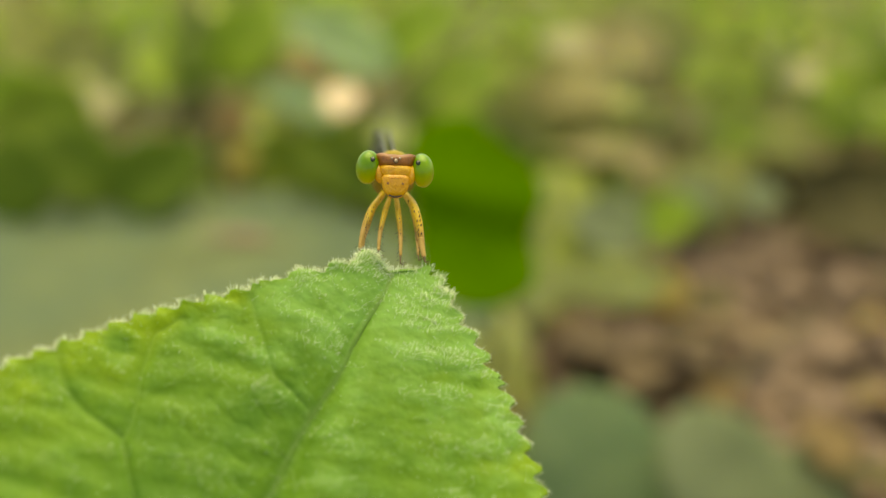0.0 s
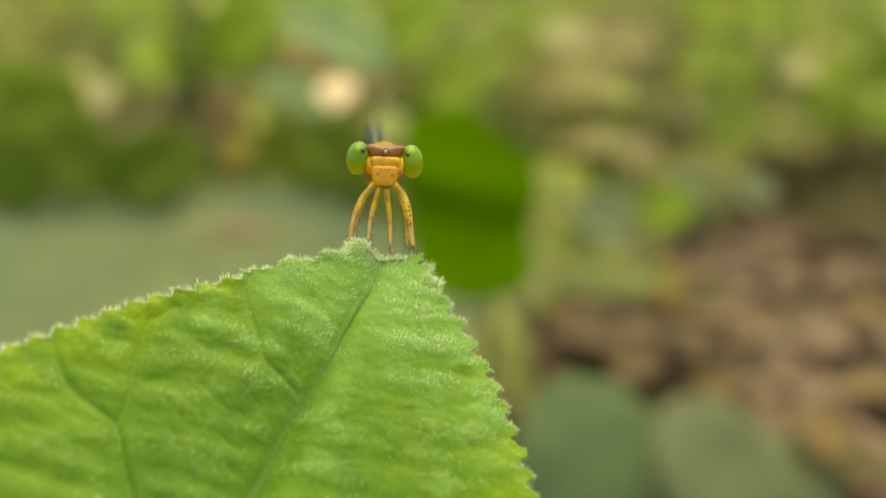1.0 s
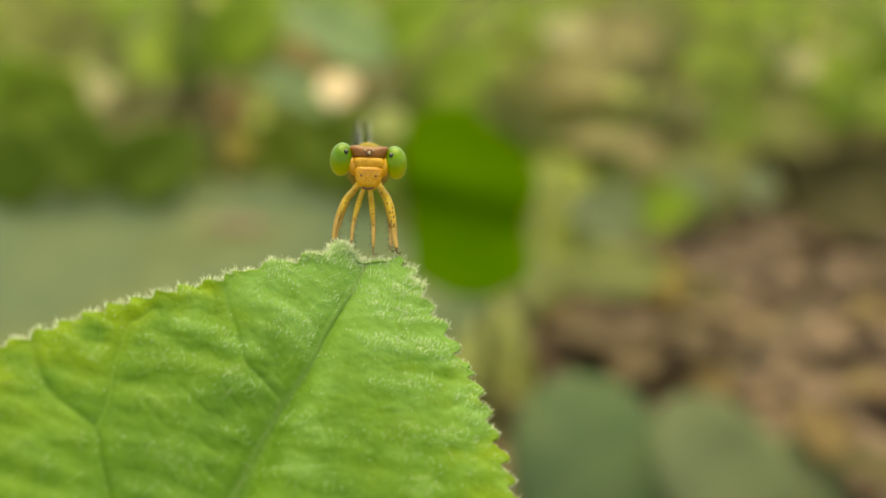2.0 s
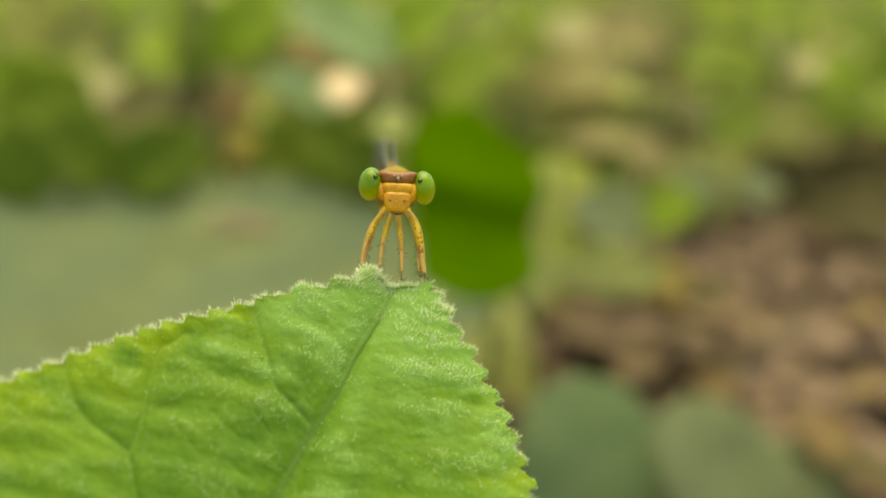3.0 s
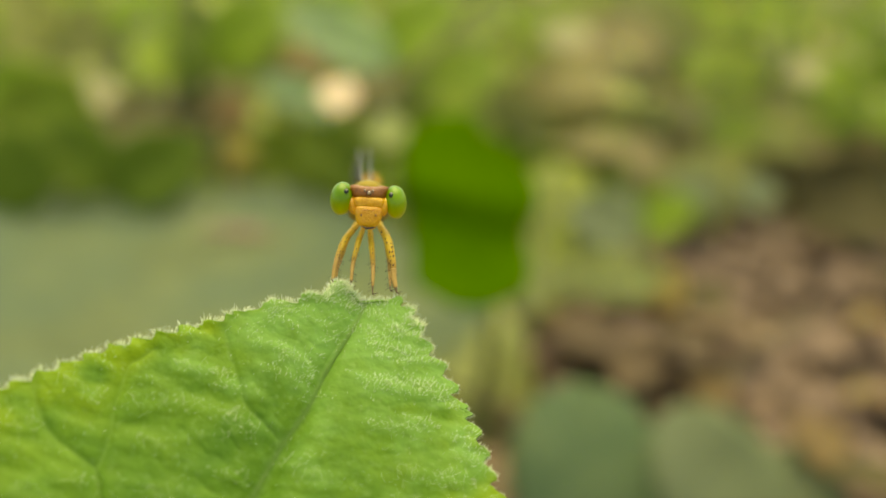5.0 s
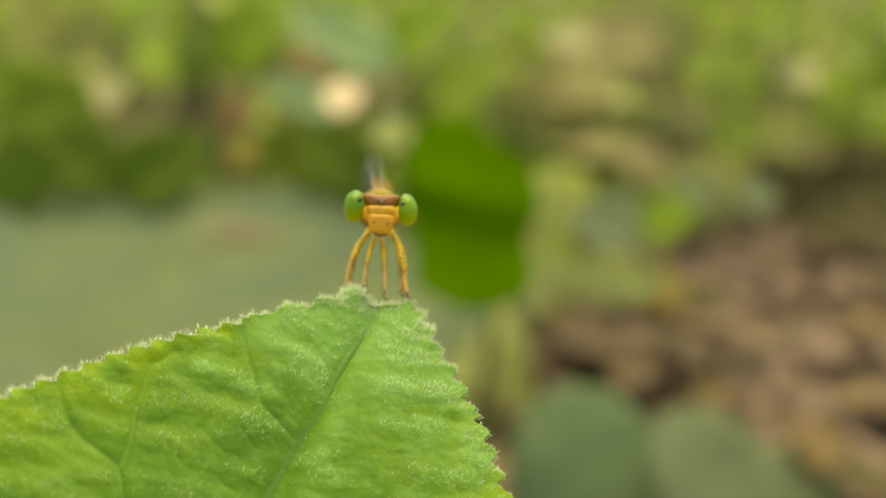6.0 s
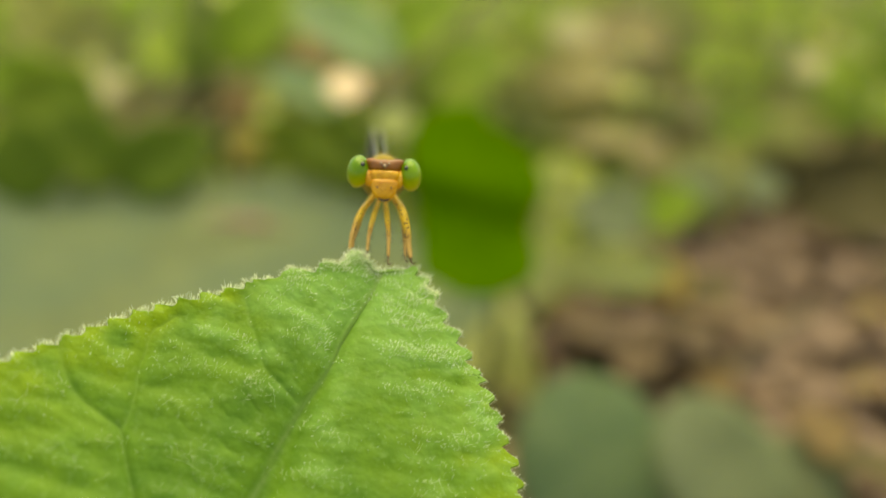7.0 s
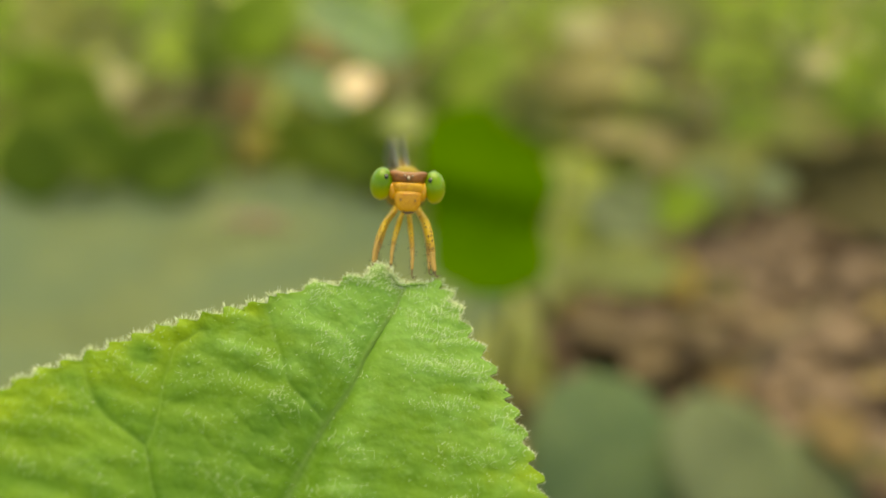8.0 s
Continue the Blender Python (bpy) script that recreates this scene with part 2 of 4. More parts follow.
def ball(middle, radii, turn=(0, 0, 0), rings=16, sides=24, shape=None):
    """An egg-shaped body; shape(unit points) may push its points about before it is scaled."""
    a = np.linspace(0, np.pi, rings + 1)[1:-1]
    b = np.linspace(0, 2 * np.pi, sides, endpoint=False)
    unit = np.stack([np.sin(a)[:, None] * np.cos(b), np.sin(a)[:, None] * np.sin(b), np.cos(a)[:, None] + 0 * b], -1).reshape(-1, 3)
    unit = np.vstack([unit, (0, 0, 1), (0, 0, -1)])
    if shape:
        unit = shape(unit)
    turn = np.array(Euler([radians(v) for v in turn]).to_matrix())
    verts = (unit * np.asarray(radii)) @ turn.T + np.asarray(middle)
    faces, n = [], (rings - 1) * sides
    for i in range(rings - 2):
        for j in range(sides):
            k = (j + 1) % sides
            faces.append([i * sides + j, (i + 1) * sides + j, (i + 1) * sides + k, i * sides + k])
    for j in range(sides):
        k = (j + 1) % sides
        faces.append([n, j, k])
        faces.append([n + 1, n - sides + k, n - sides + j])
    return verts, faces


def sheet(grid, thick):
    """A thin closed blade from a grid of points."""
    g = np.asarray(grid, float)
    rows, cols = g.shape[:2]
    du, dv = np.gradient(g, axis=0), np.gradient(g, axis=1)
    nor = np.cross(du, dv)
    nor /= np.linalg.norm(nor, axis=2)[..., None] + 1e-15
    verts = np.concatenate([g.reshape(-1, 3), (g - nor * thick).reshape(-1, 3)])
    i = (np.arange(rows - 1)[:, None] * cols + np.arange(cols - 1)).ravel()
    top = np.stack([i, i + cols, i + cols + 1, i + 1], 1)
    n = rows * cols
    low = top[:, ::-1] + n
    ring = np.concatenate([np.arange(cols), np.arange(1, rows) * cols + cols - 1, (rows - 1) * cols + np.arange(cols - 2, -1, -1), np.arange(rows - 2, 0, -1) * cols])
    nxt = np.roll(ring, -1)
    rim = np.stack([ring, nxt, nxt + n, ring + n], 1)
    return verts, np.concatenate([top, low, rim])


def thing(name, m, label, category, group="", kind=""):
    ob = new(name)
    ob.empty_display_size = 0.005
    ob.matrix_basis = m
    return tagged(ob, label, category, group, kind)


def rough(p, scale, height, seed=0.0):
    """Uneven heights over points, for ground and blades."""
    return np.array([noise.noise(Vector((x * scale + seed, y * scale - seed, z * scale + 3.1 * seed))) for x, y, z in p.tolist()]) * height


# ---- ground ----
SPAN = 400
_s = np.linspace(-1, 1, SPAN)
_s = np.sign(_s) * (0.9 * np.abs(_s) + 59.1 * np.abs(_s) ** 9)  # fine near by, wide towards the horizon
_gx, _gy = np.meshgrid(_s, _s + 0.35)
_g = np.stack([_gx.ravel(), _gy.ravel(), np.zeros(SPAN * SPAN)], 1)
_near = np.exp(-((_g[:, 0] ** 2 + (_g[:, 1] - 0.35) ** 2) / 0.8))
_g[:, 2] = _near * (rough(_g, 9, 0.010) + rough(_g, 45, 0.004, 7.0)) - 0.004
_i = (np.arange(SPAN - 1)[:, None] * SPAN + np.arange(SPAN - 1)).ravel()
ground = part("ground", (_g, np.stack([_i, _i + 1, _i + SPAN + 1, _i + SPAN], 1)), SOIL)
tagged(ground, "brown crumbly soil of a garden bed", "ground", kind="structure")



def ground_height(x, y):
    p = np.array([(x, y, 0.0)])
    return float(np.exp(-((x**2 + (y - 0.35) ** 2) / 0.8)) * (rough(p, 9, 0.010) + rough(p, 45, 0.004, 7.0))[0]) - 0.004


# ---- the velvet leaf ----
MM = 0.001


def velvet_leaf(m):
    """A broad hairy leaf; x across, y towards its tip, z out of its upper face, in millimetres from the tip."""
    rim_left = [(0, -0.15), (-0.35, -0.36), (-1.0, -0.10), (-1.65, 0.05), (-2.2, -0.5), (-2.6, -1.5), (-3.5, -2.35), (-5.22, -3.85), (-7.5, -6.45), (-9.8, -8.65), (-11.85, -11.1), (-13.8, -13.6), (-15.6, -16.1), (-19.5, -23), (-21, -32), (-18.5, -42), (-11, -50), (-4, -53), (0, -50)]
    rim_right = [(0, -0.1), (0.9, 0.35), (1.71, 0.75), (2.6, 0.35), (3.62, -0.38), (4.72, -1.38), (6.0, -2.15), (7.53, -3.41), (8.82, -4.29), (9.95, -5.42), (11.16, -6.86), (12.4, -8.12), (16.5, -14), (20, -23), (20.5, -33), (17, -43), (10, -50), (4, -53), (0, -50)]
    tooth_left = [(-1.7, 0.05), (-3.1, -1.8), (-4.5, -3.1), (-6.3, -4.8), (-8.4, -6.9), (-10.0, -8.3), (-10.9, -9.3), (-12.3, -11), (-13.2, -12.1), (-14, -13.2), (-14.9, -14.6)]
    tooth_right = [(1.71, 0.75), (2.7, 0.5), (3.72, -0.2), (4.75, -1.0), (5.9, -1.8), (7.0, -2.7), (8.0, -3.7), (9.2, -4.5), (10.2, -5.4), (11.4, -6.9), (12.5, -8.2)]
    rows, cols = 420, 110

    spine_y = np.interp(np.linspace(0, 1, rows) ** 1.45, [0, 1], [-0.1, -50])
    mid = np.stack([0.3 * np.sin(np.pi * np.clip(-spine_y / 25, 0, 1)), spine_y], 1)

    def edge(points, teeth, side):
        fine = smooth_line(points, 6000)
        run = np.r_[0, np.cumsum(np.linalg.norm(np.diff(fine, axis=0), axis=1))]
        # closer rows near the tip
        want = run[-1] * np.linspace(0, 1, rows) ** 1.45
        p = np.stack([np.interp(want, run, fine[:, k]) for k in (0, 1)], 1)
        t = np.gradient(p, axis=0)
        t /= np.linalg.norm(t, axis=1)[:, None]
        out = np.stack([t[:, 1], -t[:, 0]], 1) * -side
        # one beat from tooth to tooth, and evenly on beyond the last
        tips = [run[np.argmin(np.linalg.norm(fine[:2500] - tip, axis=1))] for tip in teeth]
        tips += [tips[-1] + 1.35 * k for k in range(1, 60)]
        beat = np.interp(want, tips, range(len(tips)))
        lobe = (0.5 + 0.5 * np.cos(2 * np.pi * beat)) ** 0.8
        tall = (0.40 if side < 0 else 0.58) + 0.25 * np.array([noise.noise(Vector((w * 0.9, side * 5.0, 8.0))) for w in want])
        small = 0.16 * np.array([noise.noise(Vector((w * 3.3, side * 3.0, 4.0))) for w in want])
        fade = np.clip((want - 1.3) / 1.0, 0, 1)
        ray = (p - mid) / (np.linalg.norm(p - mid, axis=1)[:, None] + 1e-9)
        slant = np.clip(np.sum(ray * out, axis=1), 0.6, 1)
        return p, ray * ((tall * (lobe - 0.45) + small) * fade / slant)[:, None]

    # rows sweep forward from the midrib to the rim, as the side veins do; the teeth stand on the rim
    (left, teeth_l), (right, teeth_r) = edge(rim_left, tooth_left, -1), edge(rim_right, tooth_right, 1)
    mid[0] = left[0]
    r = np.linspace(0, 1, cols) ** 0.8
    half_l = mid[:, None] + (left - mid)[:, None] * r[None, ::-1, None] + teeth_l[:, None] * r[None, ::-1, None] ** 7
    half_r = mid[:, None] + (right - mid)[:, None] * r[None, 1:, None] + teeth_r[:, None] * r[None, 1:, None] ** 7
    flat = np.concatenate([half_l, half_r], 1)
    far = np.concatenate([r[::-1], r[1:]])[None, :] + 0 * flat[..., 0]

    midrib = [(0.05, -0.3), (0.1, -1.8), (0.0, -3.9), (-0.05, -5.8), (0.05, -7.6), (-0.15, -9.8), (-0.25, -11.5), (-0.2, -13.5), (-0.1, -16), (0, -26), (0, -50)]
    left_veins = [
        (0.5, [(-0.1, -10.6), (-0.6, -10.2), (-2.0, -9.75), (-3.1, -9.35), (-3.9, -8.45), (-4.8, -7.6), (-5.45, -6.9), (-6.3, -5.9), (-6.7, -4.8)]),
        (0.9, [(0, -27), (-4, -21), (-5.8, -18.9), (-6.85, -17.8), (-7.85, -16.6), (-8.3, -16.2)]),
        (0.6, [(-8.3, -16.2), (-9.3, -16.1), (-10.8, -15.85), (-12.0, -15.3), (-12.85, -14.6), (-13.5, -13.85), (-13.9, -13)]),
        (0.7, [(-7.95, -16.4), (-8.45, -14.4), (-9.1, -12.9), (-9.45, -11.6), (-9.7, -10.5), (-9.45, -9.8), (-9.0, -8.8)]),
        (0.07, [(-0.2, -5.8), (-1.6, -4.9), (-3.5, -2.5)]),
    ]
    # fine creases between the side veins
    creases = [
        [(-2.9, -12.75), (-1.6, -13.1), (-0.4, -13.3)], [(-3.3, -14.3), (-2.3, -14.65), (-1.4, -14.75)], [(-5.3, -15.4), (-4.6, -16.1), (-3.9, -16.6)],
        [(-2.2, -15.5), (-1.5, -15.9), (-0.9, -16.0)], [(-3.3, -11.3), (-2.5, -11.7), (-1.8, -12.05)], [(-5.4, -12.3), (-4.4, -12.7), (-3.4, -12.9)],
        [(-6.6, -14.0), (-5.6, -14.4), (-4.6, -14.7)],
    ]
    # the side veins of the other half, and those towards the stalk
    right_veins = [(w, [(0.1, y), (0.33 * s, y + 0.32 * s), (0.7 * s, y + 0.56 * s), (s, y + 0.8 * s)]) for w, y, s in ((0.06, -5.6, 5), (0.08, -9.4, 7.2), (0.12, -12.9, 9.5), (0.3, -21.5, 13.5), (0.7, -30, 17))]
    far_veins = [(0.6, [(0, y), (0.5 * s, y + 6), (s, y + 11)]) for y, s in ((-36, -18), (-33, -16), (-46, -18), (-46, 17))]
    veins = [(1.0, midrib)] + left_veins + right_veins + far_veins
    q = flat.reshape(-1, 2)
    groove, near, mark, dip = np.zeros(len(q)), np.full(len(q), 9.0), np.zeros(len(q)), np.zeros(len(q))
    for w, line in veins:
        c = smooth_line(line, 60)
        d = np.full(len(q), 99.0)
        for a, b in zip(c[:-1], c[1:]):
            ab = b - a
            f = np.clip(((q - a) @ ab) / (ab @ ab), 0, 1)
            d = np.minimum(d, np.linalg.norm(q - a - f[:, None] * ab, axis=1))
        groove = np.maximum(groove, w * np.exp(-((d / 0.26) ** 2)) * np.clip(-q[:, 1] / 4, 0.2, 1))
        if w == 1.0:
            # the midrib: a raised pale strip with a furrow along its far side
            beside = np.interp(q[:, 1], c[::-1, 1], c[::-1, 0])
            down = -q[:, 1]
            off = q[:, 0] - beside - np.interp(down, [0, 6, 12, 17], [0.22, 0.30, 0.48, 0.70])
            furrow = np.exp(-((off / np.interp(down, [0, 6, 12, 17], [0.15, 0.22, 0.36, 0.55]) / np.where(off > 0, 1.7, 1.0)) ** 2)) * np.interp(down, [0, 1.5, 6, 12, 17], [0, 0.05, 0.20, 0.50, 0.75])
            ridge = np.exp(-(((q[:, 0] - beside + 0.06) / 0.17) ** 2)) * np.clip(down / 4, 0, 1)
        mark = np.maximum(mark, (w if w == 1.0 else 0.4 * w) * np.exp(-((d / 0.15) ** 2)))
        near = np.minimum(near, d / w**0.5)
        dip = np.maximum(dip, min(1, 1.3 * w) * np.exp(-((d / (1.7 * w**0.5)) ** 2)))
    crack = np.zeros(len(q))
    for line in creases:
        c = smooth_line(line, 14)
        d = np.full(len(q), 99.0)
        for a, b in zip(c[:-1], c[1:]):
            ab = b - a
            f = np.clip(((q - a) @ ab) / (ab @ ab), 0, 1)
            d = np.minimum(d, np.linalg.norm(q - a - f[:, None] * ab, axis=1))
        crack = np.maximum(crack, np.exp(-((d / 0.17) ** 2)))
    # the veins die out towards the rim
    inner = 1 - far.ravel() ** 9
    groove, dip = groove * inner, dip * inner
    q3 = np.c_[q, np.zeros(len(q))]
    lift = 0.26 * (1 - dip) - 0.30 * groove + 0.05 * mark - furrow + 0.22 * ridge - 0.05 * crack + 0.45 * (1 - np.exp(-np.abs(q[:, 0] - beside) / 0.9)) - 0.42
    # cushions between the veins, and finer wrinkles on them
    puck = np.array([noise.noise(Vector((x * 0.26 + 0.16 * y, y * 0.78 - 0.24 * x, 1.0))) for x, y in q.tolist()])
    pleat = np.array([noise.noise(Vector((x * 0.8 + 0.3 * y, y * 1.6 - 0.5 * x, 6.0))) for x, y in q.tolist()])
    lift += (np.where(q[:, 0] > beside, 0.11, 0.22) * puck + 0.045 * pleat) * np.clip(near / 1.2, 0, 1) + rough(q3, 2.6, 0.03, 5.0) + rough(q3, 6.0, 0.012, 9.0)
    # knobbly towards the rim
    lift += 0.09 * far.ravel() ** 4 * np.array([noise.noise(Vector((x * 1.25, y * 1.25, 21.0))) for x, y in q.tolist()])
    edge_curl = np.concatenate([r[::-1], r[1:]])[None, :] ** 14 + 0 * flat[..., 0]
    lift += 0.05 * edge_curl.ravel() * np.array([noise.noise(Vector((x * 0.7, y * 0.7, 5.0))) for x, y in q.tolist()]) * 2
    body = np.c_[q[:, 0], q[:, 1], lift].reshape(rows, cols * 2 - 1, 3)
    leaf = thing("velvet_leaf", m, "broad soft green leaf with toothed edge and white hairs", "leaf")
    # mirrored order so that the upper face looks out of z
    shape = sheet(body[:, ::-1] * MM, 0.16 * MM)
    upper = shape[0][: rows * (2 * cols - 1)]
    vein_mark = np.clip(mark * 1.0, 0, 1).reshape(rows, -1)[:, ::-1].ravel()
    spots = np.array([noise.noise(Vector((x * 0.55, y * 0.55, 11.0))) for x, y in q.tolist()]).reshape(rows, -1)
    youth = np.clip(far**7 * (0.85 + 1.2 * spots) + 0.25 * far**2 + 0.5 * spots * far, 0, 1)[:, ::-1].ravel()
    clumps = np.array([noise.noise(Vector((x * 0.5 + 3, y * 0.5, 31.0))) + 0.6 * noise.noise(Vector((x * 1.3, y * 1.6, 35.0))) for x, y in q.tolist()])
    # painted light in the mask: sheen right of midrib, shade towards stalk and furrow
    sheen_right = np.clip((q[:, 0] - beside + 0.3) / 1.2, 0, 1) * np.exp(-np.clip(q[:, 0], 0, None) / 7)
    felt_light_mask = np.clip(0.85 * np.exp(q[:, 1] / 4.5) + 0.38 * sheen_right + 0.30 * far.ravel() ** 2 * np.exp(q[:, 1] / 8) + 0.4 * np.exp(-(((q[:, 0] + 3.2) / 3.0) ** 2) - ((q[:, 1] + 5.0) / 3.2) ** 2) + 0.6 * puck + 0.55 * clumps - 0.055 * np.clip(-q[:, 1] - 3, 0, 12) + 0.12, 0, 0.9) * (1 - 0.7 * np.clip(furrow * 1.5, 0, 1))
    felt_light_mask = felt_light_mask.reshape(rows, -1)[:, ::-1].ravel()
    part("blade", shape, VELVET, leaf, felt_and_light=np.r_[felt_light_mask, felt_light_mask], vein=np.r_[vein_mark, vein_mark] * 0.8, rim=np.r_[youth, youth])

    # hairs: over the upper face and, denser, along the rim
    rng = np.random.default_rng(4)
    g = body
    du, dv = np.gradient(g, axis=0), np.gradient(g, axis=1)
    nor = np.cross(dv, du)
    nor /= np.linalg.norm(nor, axis=2)[..., None] + 1e-12
    nor *= np.sign(nor[..., 2:] + 1e-9)
    area = np.linalg.norm(np.cross(dv, du), axis=2)
    weight = area * (g[..., 1] > -21) * (0.25 + 0.8 * far**4 * np.exp(g[..., 1] / 5) + 2.2 * np.exp(g[..., 1] / 3.0)) * (0.2 + near.reshape(rows, -1).clip(0, 1)) * np.clip(0.10 + 3.6 * (puck + 0.5 * pleat).reshape(rows, -1) + 0.8 * np.exp(g[..., 1] / 2.6), 0.03, 2.4)
    pick = rng.choice(rows * (2 * cols - 1), 8000, p=(weight / weight.sum()).ravel())
    roots, ups = g.reshape(-1, 3)[pick], nor.reshape(-1, 3)[pick]
    roots = roots + rng.normal(0, 0.05, roots.shape) * (1, 1, 0)
    lean = np.c_[rng.normal(0.25, 0.30, len(roots)), rng.normal(0.75, 0.32, len(roots)), np.zeros(len(roots))]
    ways = ups + lean
    length = rng.uniform(0.20, 0.42, len(roots)) + 0.22 * np.exp(roots[:, 1] / 3) * rng.random(len(roots))
    for line, side in ((0, -1), (-1, 1)):
        rim = g[:, line]
        run = np.r_[0, np.cumsum(np.linalg.norm(np.diff(rim, axis=0), axis=1))]
        reach = run[np.argmax(rim[:, 1] < -22)]
        where = rng.uniform(0, reach, 2700 if side < 0 else 1900)
        tuft = np.array([noise.noise(Vector((w * 1.4, side * 7.0, 3.0))) + 0.6 * noise.noise(Vector((w * 5.5, side * 7.0, 1.0))) for w in where])
        where = where[tuft > rng.uniform(-0.5, 0.4, len(where))]
        p = np.stack([np.interp(where, run, rim[:, k]) for k in range(3)], 1)
        t = np.stack([np.interp(where + 0.2, run, rim[:, k]) for k in range(3)], 1) - p
        t /= np.linalg.norm(t, axis=1)[:, None]
        out = np.stack([t[:, 1], -t[:, 0], 0 * t[:, 0]], 1) * -side
        roots = np.vstack([roots, p - out * rng.uniform(0, 0.12, len(p))[:, None] - (0, 0, 0.05)])
        ways = np.vstack([ways, out + rng.normal(0, 0.30, p.shape) + (0.1, 0.45, 0.5)])
        length = np.r_[length, (rng.uniform(0.15, 0.34, len(p)) + 0.34 * rng.random(len(p)) ** 2) * (1 if side < 0 else np.interp(where, [0, 3, 9], [1, 0.9, 0.65]))]
    ways /= np.linalg.norm(ways, axis=1)[:, None]
    n = len(roots)
    sidev = np.cross(ways, rng.normal(size=ways.shape))
    sidev /= np.linalg.norm(sidev, axis=1)[:, None]
    third = np.cross(ways, sidev)
    bend = sidev * rng.normal(0, 0.10, n)[:, None] * length[:, None]
    thick = rng.uniform(0.014, 0.026, n)[:, None]
    a3 = [2 * math.pi * k / 3 for k in range(3)]
    base = [roots + (math.cos(a) * sidev + math.sin(a) * third) * thick for a in a3]
    half = [roots + ways * length[:, None] * 0.55 + bend + (math.cos(a) * sidev + math.sin(a) * third) * thick * 0.7 for a in a3]
    tip = roots + ways * length[:, None] + bend * 0.4
    verts = np.stack([*base, *half, tip], 1).reshape(-1, 3)
    o = np.arange(n)[:, None] * 7
    faces = np.concatenate([np.c_[o + 0, o + 1, o + 4, o + 3], np.c_[o + 1, o + 2, o + 5, o + 4], np.c_[o + 2, o + 0, o + 3, o + 5]]).tolist()
    faces += np.concatenate([np.c_[o + 3, o + 4, o + 6], np.c_[o + 4, o + 5, o + 6], np.c_[o + 5, o + 3, o + 6]]).tolist()
    hairs = part("hair", (verts * MM, faces), DOWN, leaf, "short fine white hairs")
    hairs.data.materials.append(HAIR)
    rim_hair = np.tile(np.repeat(np.arange(n) >= 8000, 1), 6)
    hairs.data.polygons.foreach_set("material_index", rim_hair.astype(np.int32))
    tagged(hairs, kind="stuff")
    # small reddish blemish near the rim
    spot = int(np.argmin(np.linalg.norm(q - (9.05, -8.75), axis=1)))
    part("blemish", ball((9.05 * MM, -8.75 * MM, lift[spot] * MM), (0.20 * MM, 0.13 * MM, 0.05 * MM), rings=6, sides=10), surface("blemish", (0.20, 0.07, 0.03), (0.30, 0.12, 0.04), 900, 0.6), leaf, "small reddish brown spot")
    inv = m.inverted()
    foot = [inv @ Vector(p) for p in ((-0.045, 0.012, 0.045), (-0.048, 0.008, -0.004))]
    part("leaf_stalk", tube([(0, -50 * MM, -0.3 * MM), (0, -56 * MM, -4 * MM), tuple(foot[0]), tuple(foot[1])], [0.0011, 0.0013, 0.0016, 0.002], 12, 40), STALK, leaf, "green stalk")
    return leaf


velvet_leaf(pose(-0.00319, 0.06430, 0.12418, 35.85, 23.28, -12.93))


